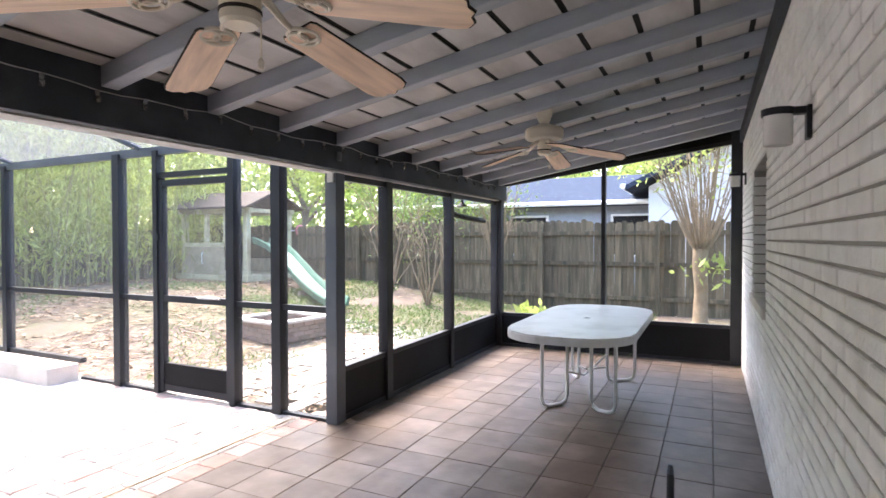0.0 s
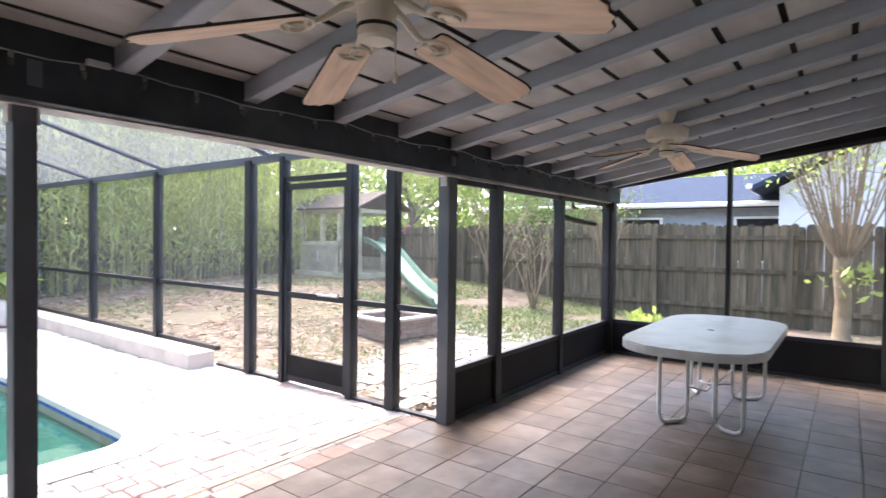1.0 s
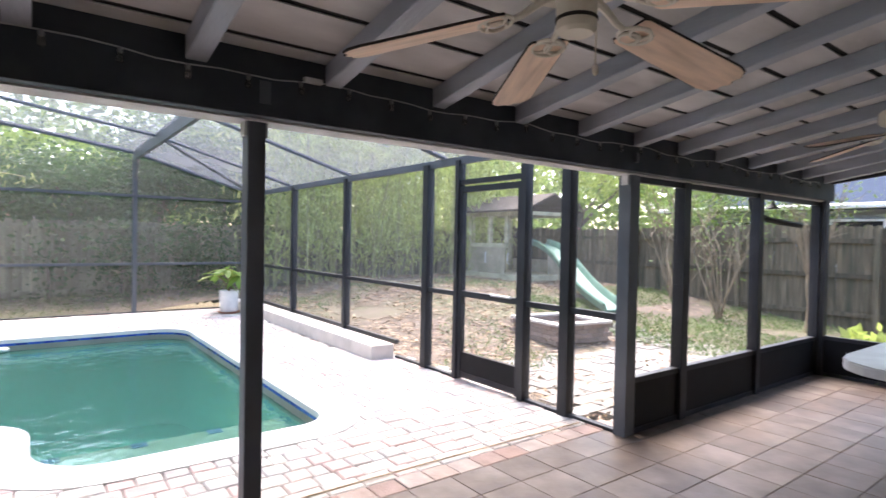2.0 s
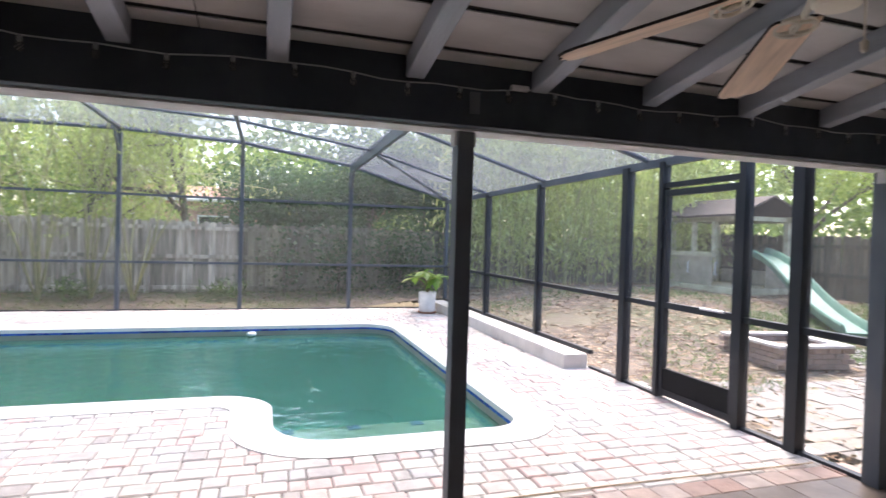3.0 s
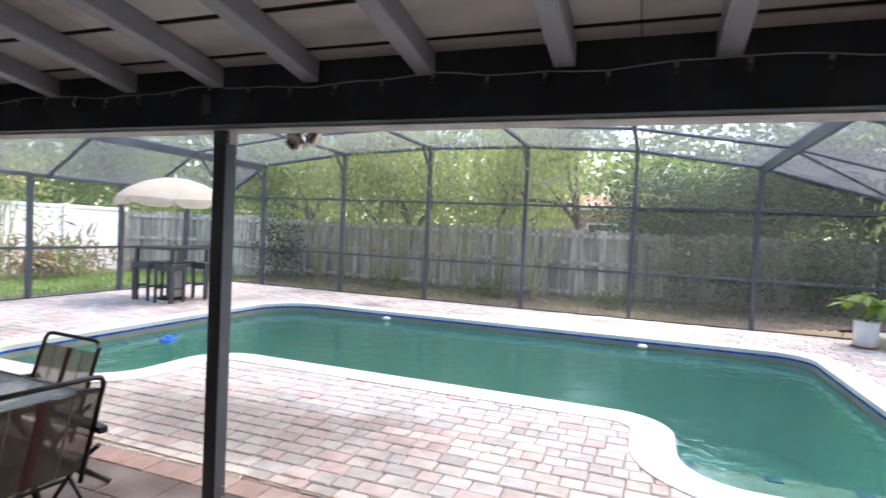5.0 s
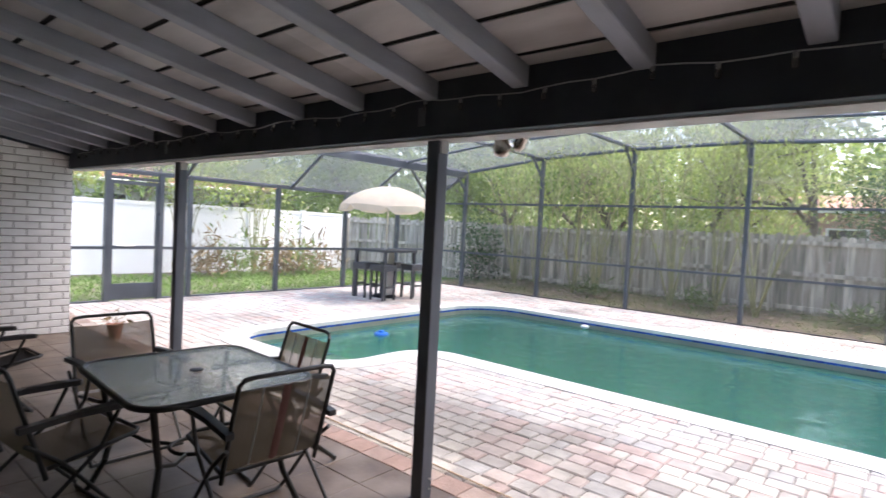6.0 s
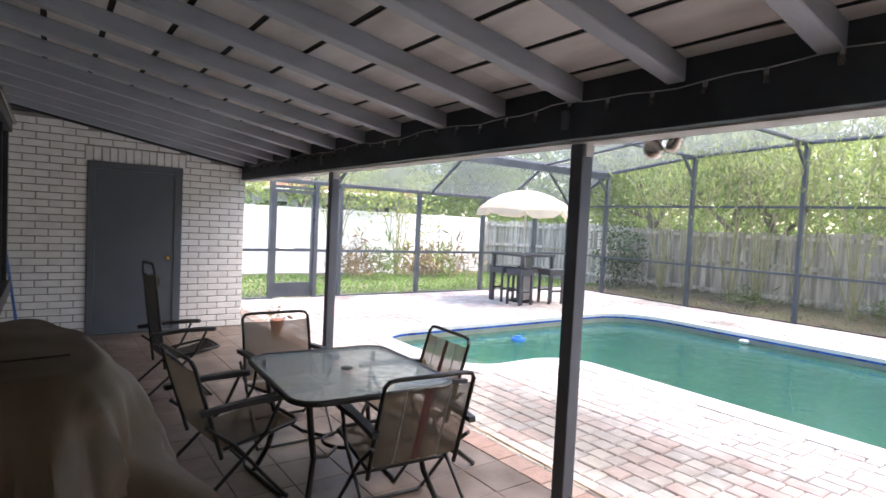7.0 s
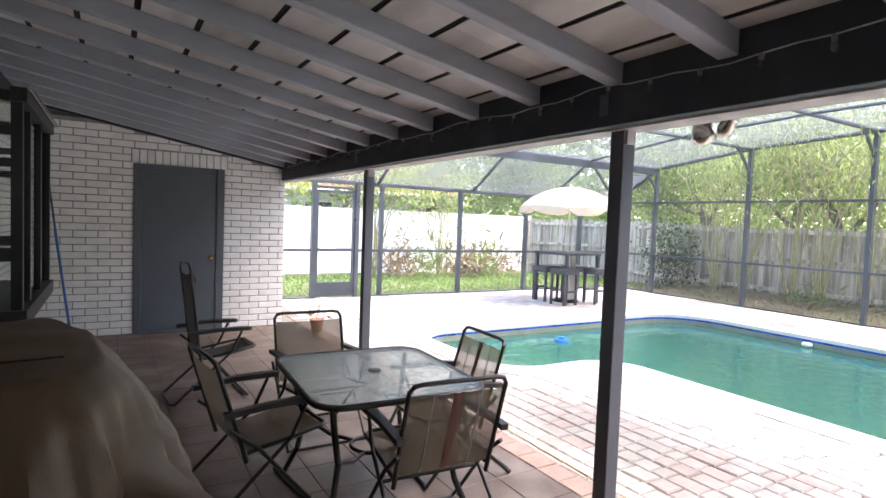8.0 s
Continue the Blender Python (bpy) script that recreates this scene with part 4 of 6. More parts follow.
def grill_cover():
    """A draped cover over a wide grill: the sides flare and fall in soft creases that run down from the top edge."""
    t = thing("grill_cover", "brown fabric cover draped over a grill in loose folds", "grill cover", at=pose(-2.25, 0.58, 0, 0, 0, 8))
    prof = [(1.09, 0.02, 0.01), (1.09, 0.3, 0.13), (1.075, 0.42, 0.2), (1.0, 0.52, 0.27), (0.88, 0.6, 0.34), (0.72, 0.66, 0.41), (0.52, 0.7, 0.47), (0.34, 0.73, 0.52), (0.16, 0.75, 0.54), (0.01, 0.76, 0.55)]
    n, m = 128, 46
    bm, rings = bmesh.new(), []
    for i in range(m):
        f = i / (m - 1) * (len(prof) - 1)
        k0 = min(int(f), len(prof) - 2)
        h, sx, sv = (prof[k0][q] + (prof[k0 + 1][q] - prof[k0][q]) * (f - k0) for q in range(3))
        w = smooth01((1.085 - h) * 2.2)
        row = []
        for k in range(n):
            a = 2 * math.pi * k / n
            c, q = math.cos(a), math.sin(a)
            rad = (abs(c) ** 2.8 + abs(q) ** 2.8) ** (-1 / 2.8)
            crease = 1 - abs(noise.noise((c * 2.1 + 0.5 * h, q * 2.1 - 0.7 * h, 0.6 * h + 4))) * 3.0
            fine = 1 - abs(noise.noise((c * 4.6 - 1.2 * h, q * 4.6 + 1.5 * h, 1.4 * h + 9))) * 3.0
            d = w * (0.12 * (crease - 0.5) + 0.065 * (fine - 0.45)) + 0.012 * noise.noise((c * 3, q * 3, h * 4))
            lift = 0.025 * noise.noise((c * sx * 5, q * sv * 5, 1)) * (1 - w)
            row.append(bm.verts.new((c * rad * (sx + d), q * rad * (sv + d), max(0.005, 1.075 * h + lift))))
        rings.append(row)
    for A, C in zip(rings, rings[1:]):
        for k in range(n):
            bm.faces.new((A[k], A[(k + 1) % n], C[(k + 1) % n], C[k]))
    bm.faces.new(rings[0])
    part("fabric", bm, M_TARP, t, smooth=True)
    part("seam", tube(bmesh.new(), [(0.28, -0.1 + 0.025 * k, 1.176) for k in range(9)], 0.003, 5), M_RUST, t, "stitched dark seam")


grill_cover()

# box window that stands out of the house wall
gw = thing("window_2", "dark-framed glazed box window standing out from the brick wall", "window", kind="structure")
GX0, GX1, GY, GZ0, GZ1 = -5.25, -3.81, 0.43, 0.97, 2.13
for x in (GX0, GX1 - 0.05):
    part("corner_post", B(x, GY - 0.05, GZ0 + 0.05, x + 0.05, GY, GZ1 - 0.05, bev=0.004), M_ALU, gw)
    part("wall_post", B(x, WALL_Y, GZ0 + 0.05, x + 0.05, WALL_Y + 0.05, GZ1 - 0.05), M_ALU, gw)
    for z in (GZ0 + 0.3, GZ1 - 0.38, GZ1 - 0.22):
        part("side_rail", B(x + 0.01, WALL_Y + 0.05, z, x + 0.04, GY - 0.05, z + (0.07 if z < 1.6 else 0.045)), M_ALU, gw)
    part("pane", B(x + 0.022, WALL_Y + 0.05, GZ0 + 0.05, x + 0.026, GY - 0.05, GZ1 - 0.05), M_GLASS, gw)
for x in (-4.72, -4.2):
    part("mullion", B(x, GY - 0.045, GZ0 + 0.05, x + 0.04, GY - 0.005, GZ1 - 0.05), M_ALU, gw)
part("pane", B(GX0 + 0.05, GY - 0.027, GZ0 + 0.05, GX1 - 0.05, GY - 0.023, GZ1 - 0.05), M_GLASS, gw)
part("window_sill", B(GX0 - 0.02, WALL_Y, GZ0 - 0.04, GX1 + 0.02, GY + 0.02, GZ0 + 0.05, bev=0.005), M_ALU, gw)
part("hood_bar", B(GX0 - 0.02, GY - 0.05, GZ1 - 0.05, GX1 + 0.02, GY + 0.02, GZ1 + 0.02, bev=0.006), M_ALU, gw)
for x in (GX0, GX1 - 0.05):
    part("hood_bar", B(x, WALL_Y, GZ1 - 0.05, x + 0.05, GY - 0.051, GZ1), M_ALU, gw)
part("pane", B(GX0 + 0.05, WALL_Y, GZ1 - 0.02, GX1 - 0.05, GY - 0.05, GZ1 - 0.016), M_GLASS, gw, "sloped top glass")
part("gutter_lip", rod(bmesh.new(), (GX0 - 0.03, GY + 0.03, GZ1 + 0.02), (GX1 + 0.02, GY + 0.03, GZ1 + 0.02), 0.014), M_BRONZE, gw, "rusty tube along the hood")

# store door
door = thing("door_1", "closed slate-grey flush door with a brass knob", "door", kind="structure")
part("leaf", B(DOOR_X - 0.01, 1.135, 0.02, DOOR_X + 0.012, 2.005, 2.04, bev=0.003), M_DOOR, door)
for nm, a in (("jamb", (1.05, 0.0, 1.13, 2.13)), ("jamb", (2.01, 0.0, 2.1, 2.13)), ("head", (1.131, 2.045, 2.009, 2.13))):
    part(nm, B(DOOR_X - 0.01, a[0], a[1], DOOR_X + 0.028, a[2], a[3], bev=0.004), M_DOOR, door)
bm = lathe(bmesh.new(), [(0.03, 0.0), (0.03, 0.008), (0.012, 0.012), (0.011, 0.035), (0.026, 0.045), (0.03, 0.06), (0.022, 0.072)], 18)
bmesh.ops.transform(bm, matrix=pose(DOOR_X + 0.012, 1.94, 0.96, 0, 90, 0), verts=bm.verts[:])
part("knob", bm, M_BRASS, door, "round brass knob", smooth=True)
part("threshold", B(DOOR_X - 0.01, 1.131, -0.01, DOOR_X + 0.05, 2.009, 0.018, bev=0.003), M_ALUG, door)

pole = thing("telescopic_pole", "blue telescopic pool pole leaning on the white brick wall", "pole")
part("shaft", rod(bmesh.new(), (-8.0, 0.42, 0.0), (-8.11, 0.25, 1.3), 0.015), M_BLUEPOLE, pole)
part("upper_shaft", rod(bmesh.new(), (-8.108, 0.254, 1.28), (-8.125, 0.17, 2.0), 0.011), mat("blue_pole_dark", (0.02, 0.05, 0.18), 0.35), pole)

# string lights along the beam
lights = thing("string_light", "string of clear bulbs on a thin wire along the beam", "string light")
pts, k = [], 0
x = -7.763
while x < 7.3:
    sag = abs(math.sin(math.pi * (x - 0.191) / 1.21))
    pts.append((x, 2.848, 2.238 - 0.028 * sag + 0.006 * math.sin(k * 1.7)))
    x += 0.121
    k += 1
part("wire", tube(bmesh.new(), pts, 0.0032, 5), M_WIRE, lights)
sk = mesh("socket", lathe(bmesh.new(), [(0.006, 0.006), (0.009, 0.008), (0.0095, 0.026), (0.005, 0.032)], 10), M_SOCKET, True)
bb = mesh("bulb", lathe(bmesh.new(), [(0.003, -0.03), (0.011, -0.026), (0.0145, -0.015), (0.012, 0.0), (0.008, 0.008)], 10), M_BULB, True)
for p in pts[::2]:
    s = new("socket", sk)
    s.parent = lights
    s.location = (p[0], p[1], p[2] - 0.03)
    s.rotation_euler = (0.15 * noise.noise(p), 0.25 * noise.noise((p[0] * 3, 1, 2)), 0)
    b = new("bulb", bb)
    b.parent = s
part("plug", B(1.2, 2.83, 2.225, 1.29, 2.858, 2.25, bev=0.006), M_SOFFIT, lights, "pale joining plug")

flood = thing("flood_light", "twin weathered metal flood lamps under the gutter board", "flood light", at=pose(-1.85, 3.16, 2.06))
part("base", lathe(bmesh.new(), [(0.05, 0.0), (0.055, 0.01), (0.055, 0.03)], 18), M_BRONZE, flood)
for dx, r, ry in ((-0.06, 0.058, 20), (0.09, 0.038, 70)):
    bm = lathe(bmesh.new(), [(0.012, 0.03), (0.03, 0.015), (r * 0.75, -0.015), (r * 0.97, -0.045), (r, -0.06), (r * 0.9, -0.085), (r * 0.6, -0.1), (0.01, -0.105)], 20)
    bmesh.ops.transform(bm, matrix=pose(dx, 0.0, 0.0, 25, ry - 20, 0), verts=bm.verts[:])
    part("lamp_head", bm, M_BRONZE, flood, smooth=True)
solid("smoke_sensor", B(3.78, 2.83, 2.11, 3.81, 2.859, 2.18, bev=0.004), M_ALUG, "small pale box fixed to the beam", "sensor")

rope = solid("rope", bmesh.new(), M_ROPE, "thin tan twisted rope lying along the pavers", "rope")
bm = bmesh.new()
for s in (0, 1, 2):
    tube(bm, [(-6.0 + 0.03 * i, 3.385 + 0.02 * math.sin(i * 0.03) + 0.0035 * math.cos(i * 1.3 + s * 2.09), 0.009 + 0.0035 * math.sin(i * 1.3 + s * 2.09)) for i in range(330)], 0.0034, 5)
rope.data = mesh("rope", bm, M_ROPE)

peg = thing("floor_peg", "short black post with a rounded metal tip on the tiles", "post", at=pose(3.42, 0.43, 0))
part("shaft", lathe(bmesh.new(), [(0.03, 0.0), (0.02, 0.01), (0.019, 0.24), (0.017, 0.255)], 14), M_ARM, peg, smooth=True)
part("tip", lathe(bmesh.new(), [(0.017, 0.255), (0.018, 0.27), (0.012, 0.3), (0.004, 0.306)], 14), M_ALUG, peg, "dull metal tip", smooth=True)
part("base", lathe(bmesh.new(), [(0.06, 0.0), (0.06, 0.012), (0.02, 0.02)], 16), M_ARM, peg)

hook = thing("yard_lamp", "small dark bell lamp on a curved bar outside the screen", "lamp")
part("bar", tube(bmesh.new(), [(6.35, 3.16, 2.02), (6.38, 3.16, 1.9), (6.5, 3.16, 1.83), (6.75, 3.16, 1.8), (7.1, 3.16, 1.78), (7.62, 3.16, 1.76)], 0.035, 8), M_KICK, hook, smooth=True)
part("bell", lathe(bmesh.new(), [(0.012, 2.04), (0.018, 1.99), (0.04, 1.96), (0.085, 1.93)], 16, (6.95, 3.2, 0)), M_KICK, hook, smooth=True)

# ---- things at the pool ----
M_UMB = mat("cream_canvas", (0.8, 0.71, 0.58), 0.8, var=0.08, scale=5, bump=0.15, bscale=150, trans=0.35)
M_POLEW = mat("white_pole", (0.62, 0.58, 0.5), 0.5, var=0.15, scale=10)
M_WICKER = mat("dark_wicker", (0.075, 0.075, 0.08), 0.6, var=0.3, scale=30, bump=0.6, bscale=120)
umb = thing("parasol", "cream canvas market umbrella with scalloped valance over a bar table", "umbrella", at=pose(-8.79, 8.93, 0))
bm = bmesh.new()
N = 48
rings = []
for r, h in ((0.02, 2.37), (0.27, 2.345), (0.54, 2.27), (0.79, 2.15), (0.95, 2.03), (1.02, 1.95)):
    rings.append([bm.verts.new((r * math.cos(2 * math.pi * k / N), r * math.sin(2 * math.pi * k / N), h - 0.035 * (r / 1.0) * (1 - abs(math.cos(4 * math.pi * k / N))))) for k in range(N)])
for A, C in zip(rings, rings[1:]):
    for k in range(N):
        bm.faces.new((A[k], A[(k + 1) % N], C[(k + 1) % N], C[k]))
part("canopy", bm, M_UMB, umb, smooth=True)
for q in range(8):
    bm = bmesh.new()
    top, low = [], []
    for j in range(7):
        a = 2 * math.pi * (q + (j + 0.08 * (3 - j) / 3) / 6) / 8
        d = 0.13 * (1 - abs((j - 3) / 3) ** 5 * 0.75)
        z0 = 1.947 - 0.035 * (1 - abs(math.cos(2 * a)))
        top.append(bm.verts.new((1.022 * math.cos(a), 1.022 * math.sin(a), z0)))
        low.append(bm.verts.new((1.04 * math.cos(a), 1.04 * math.sin(a), z0 - d)))
    for j in range(6):
        bm.faces.new((top[j], top[j + 1], low[j + 1], low[j]))
    part("valance_flap", bm, M_UMB, umb)
part("finial", lathe(bmesh.new(), [(0.02, 2.36), (0.03, 2.39), (0.02, 2.42), (0.005, 2.45)], 12), M_TUBE, umb)
part("pole", rod(bmesh.new(), (0, 0, 0.05), (0, 0, 2.37), 0.021), M_POLEW, umb)
part("base", lathe(bmesh.new(), [(0.26, 0.0), (0.27, 0.02), (0.2, 0.05), (0.05, 0.08), (0.04, 0.3)], 24), M_KICK, umb)
for k in range(8):
    a = math.pi * k / 4
    part("rib", rod(bmesh.new(), (0.05 * math.cos(a), 0.05 * math.sin(a), 2.33), (0.98 * math.cos(a), 0.98 * math.sin(a), 1.925), 0.008, seg=6), M_POLEW, umb)
bt = thing("bar_table", "dark wicker square bar table under the umbrella", "bar table", at=pose(-8.79, 8.93, 0, 0, 0, 4))
part("tabletop", B(-0.45, -0.52, 0.98, 0.45, 0.52, 1.03, bev=0.008), M_WICKER, bt)
part("pedestal", B(0.06, -0.1, 0.0, 0.16, 0.1, 0.98, bev=0.006), M_STEEL, bt, "grey metal pedestal")
for sx in (-1, 1):
    for sv in (-1, 1):
        part("leg", B(sx * 0.41 - 0.03, sv * 0.46 - 0.03, 0.0, sx * 0.41 + 0.03, sv * 0.46 + 0.03, 0.98), M_WICKER, bt)


def bar_stool(x, y, turn):
    t = thing("bar_stool", "dark wicker bar stool tucked under the bar table", "stool", "bar stools", at=pose(x, y, 0, 0, 0, turn))
    part("seat", B(-0.2, -0.2, 0.6, 0.2, 0.2, 0.73, bev=0.02), M_WICKER, t)
    for sx in (-1, 1):
        for sv in (-1, 1):
            part("leg", B(sx * 0.17 - 0.02, sv * 0.17 - 0.02, 0, sx * 0.17 + 0.02, sv * 0.17 + 0.02, 0.61), M_WICKER, t)
        part("stretcher", B(sx * 0.17 - 0.012, -0.15, 0.25, sx * 0.17 + 0.012, 0.15, 0.29), M_WICKER, t)


bar_stool(-8.45, 8.55, 5)
bar_stool(-8.4, 9.4, -6)
bar_stool(-9.05, 8.6, 3)
bar_stool(-9.0, 9.35, 8)

fl = thing("pool_float", "round blue chlorine float drifting on the pool water", "float", at=pose(-6.36, 6.58, -0.155) @ Matrix.Scale(0.8, 4))
part("body", lathe(bmesh.new(), [(0.05, -0.05), (0.13, -0.02), (0.145, 0.01), (0.13, 0.04), (0.07, 0.05)], 20), mat("blue_plastic", (0.02, 0.16, 0.6), 0.3), fl, smooth=True)
part("cap", lathe(bmesh.new(), [(0.06, 0.05), (0.06, 0.085), (0.03, 0.09)], 16), mat("blue_cap", (0.03, 0.22, 0.7), 0.3), fl)
for x in (-0.09, -4.61):
    solid("rope_anchor", lathe(bmesh.new(), [(0.02, -0.02), (0.07, 0.0), (0.075, 0.03), (0.05, 0.05)], 14, (x, 9.98, -0.13)), M_TUBE, "small white fitting at the pool's waterline", "fitting", "waterline fittings", smooth=True)


# ---- fences, yard things, planting ----
rng = np.random.default_rng(7)
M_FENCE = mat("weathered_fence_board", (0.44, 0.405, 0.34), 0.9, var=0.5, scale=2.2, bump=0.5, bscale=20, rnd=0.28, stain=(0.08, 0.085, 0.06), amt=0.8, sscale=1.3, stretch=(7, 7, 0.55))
M_FENCES = mat("mossy_fence_board", (0.125, 0.1, 0.064), 0.9, var=0.5, scale=2.4, bump=0.5, bscale=20, rnd=0.35, stain=(0.035, 0.042, 0.024), amt=0.85, sscale=1.5, stretch=(7, 7, 0.6))
M_VINYL = mat("white_vinyl", (0.88, 0.88, 0.87), 0.4, var=0.04, scale=2, stain=(0.6, 0.6, 0.55), amt=0.2)
M_WOODP = mat("grey_green_fort_wood", (0.5, 0.47, 0.32), 0.85, var=0.25, scale=4, bump=0.3, bscale=25, stain=(0.2, 0.2, 0.12), amt=0.5, sscale=3)
M_SIDING = mat("fort_siding", (0.36, 0.32, 0.235), 0.9, var=0.25, scale=5, bump=0.3, bscale=25, stain=(0.17, 0.18, 0.1), amt=0.5, sscale=2)
M_SHINGLE = mat("brown_shingles", (0.07, 0.052, 0.042), 0.9, var=0.3, scale=8, bump=0.6, bscale=30)
M_SLIDE = mat("green_slide_plastic", (0.065, 0.15, 0.11), 0.4, var=0.12, scale=3, stain=(0.15, 0.25, 0.2), amt=0.5, sscale=3)
M_BARK = mat("pale_bark", (0.2, 0.15, 0.095), 0.9, var=0.3, scale=6, bump=0.6, bscale=30, stain=(0.16, 0.15, 0.1), amt=0.6, sscale=4)
M_BARKD = mat("dark_bark", (0.13, 0.11, 0.09), 0.95, var=0.3, scale=6, bump=0.8, bscale=20)
M_CULM = mat("bamboo_culm", (0.28, 0.28, 0.13), 0.6, var=0.3, scale=5, bump=0)


def leafmat(name, rgb, spread=0.22, trans=0.5):
    return mat(name, rgb, 0.55, var=0.2, scale=1.2, bump=0, island=spread, trans=trans)


L_YG = leafmat("yellow_green_leaf", (0.33, 0.41, 0.11))
L_MID = leafmat("mid_green_leaf", (0.18, 0.26, 0.075))
L_PLUM = leafmat("plumeria_leaf", (0.16, 0.29, 0.05))
L_DEEP = leafmat("deep_green_leaf", (0.045, 0.088, 0.034), 0.35)
L_BAMB = leafmat("bamboo_leaf", (0.38, 0.44, 0.16), 0.3)
L_LITTER = palette_mat("fallen_leaf", [(0.3, 0.2, 0.12), (0.2, 0.12, 0.07), (0.42, 0.32, 0.21), (0.13, 0.085, 0.05), (0.34, 0.27, 0.2)], 0.9, 0.2, 5, 0, 10, "i")
L_GRASS = leafmat("grass_blade", (0.11, 0.17, 0.05), 0.4, 0.3)
L_LAWN = leafmat("lawn_blade", (0.15, 0.29, 0.045), 0.3, 0.3)
L_DRY = leafmat("dry_stalk", (0.25, 0.18, 0.09), 0.4, 0.2)


def cards(c, size, aspect=0.45, tilt=None, jitter=0.35):
    """Pointed leaf faces at the places c (n x 3). tilt: how far the tips hang (0 any way, 1 straight down)."""
    n = len(c)
    d = rng.normal(size=(n, 3))
    if tilt is not None:
        d = d * (1 - tilt) + np.array([0, 0, -1.5]) * tilt
    d /= np.linalg.norm(d, axis=1)[:, None]
    s = np.cross(d, rng.normal(size=(n, 3)))
    s /= np.linalg.norm(s, axis=1)[:, None] + 1e-9
    L = (size * (1 + jitter * rng.normal(size=n)).clip(0.4, 1.8))[:, None]
    W = L * aspect * 0.5
    v = np.stack([c, c + d * L * 0.45 + s * W, c + d * L, c + d * L * 0.45 - s * W], 1).reshape(-1, 3)
    return v


def leaf_object(name, v, material, parent, label="", kind=""):
    f = np.arange(len(v)).reshape(-1, 4)
    me = bpy.data.meshes.new(name)
    me.from_pydata(v.tolist(), [], f.tolist())
    me.materials.append(material)
    ob = new(name, me)
    if parent is not None:
        ob.parent = parent
    return tagged(ob, label, kind=kind)


def limb(bm, a, d, length, r, depth, tips, bend=0.25, fork=3, seg=6):
    """A branching limb; ends are gathered in tips."""
    pts, rad, p, q = [], [], Vector(a), Vector(d).normalized()
    n = 5
    for i in range(n + 1):
        pts.append(p.copy())
        rad.append(r * (1 - 0.5 * i / n))
        q = (q + Vector(rng.normal(size=3)) * bend * 0.3 + Vector((0, 0, 0.03))).normalized()
        p = p + q * length / n
    tube(bm, pts, rad, seg)
    if depth == 0:
        tips.append(pts[-1])
        tips.append(pts[-3])
        return
    for k in range(fork):
        nd = (q + Vector(rng.normal(size=3)) * 0.55).normalized()
        limb(bm, pts[-1 - (k % 2) * 1], nd, length * rng.uniform(0.55, 0.8), r * 0.5, depth - 1, tips, bend, fork, max(4, seg - 1))


def tree(x, y, label, height=5.0, stems=1, r=0.12, leaf=L_MID, n=5000, size=0.12, spread=0.5, lean=0.3, fork=3, depth=2, bark=None, z=None, name="tree", tilt=0.15, first=0.42, aspect=0.45, low=0.3):
    z = ground_z(x, y) - 0.03 if z is None else z
    t = thing(name, label, name, at=pose(x, y, z))
    tips = []
    for k in range(stems):
        bm = bmesh.new()
        a = 2 * math.pi * (k + rng.random()) / stems
        rr = 0.0 if stems == 1 else r * 0.9
        limb(bm, (rr * math.cos(a), rr * math.sin(a), 0), (lean * math.cos(a), lean * math.sin(a), 1), height * first, r, depth, tips, fork=fork)
        part("trunk" if stems == 1 else "stem", bm, bark or M_BARK, t, smooth=True)
    T = np.array([tuple(p) for p in tips])
    if n:
        pick = rng.integers(len(T), size=n)
        c = T[pick] + rng.normal(size=(n, 3)) * spread * np.array([1, 1, 0.75])
        c[:, 2] = np.maximum(c[:, 2], low)
        leaf_object("crown", cards(c, size, aspect, tilt), leaf, t)
    return t


# far fence boards again: green stain, with the trees' shade painted in as darker colour
M_FENCEG = mat("shaded_green_fence_board", (0.2, 0.185, 0.135), 0.9, var=0.5, scale=2.4, bump=0.5, bscale=20, rnd=0.3, stain=(0.05, 0.06, 0.03), amt=0.85, sscale=1.2, stretch=(7, 7, 0.6))


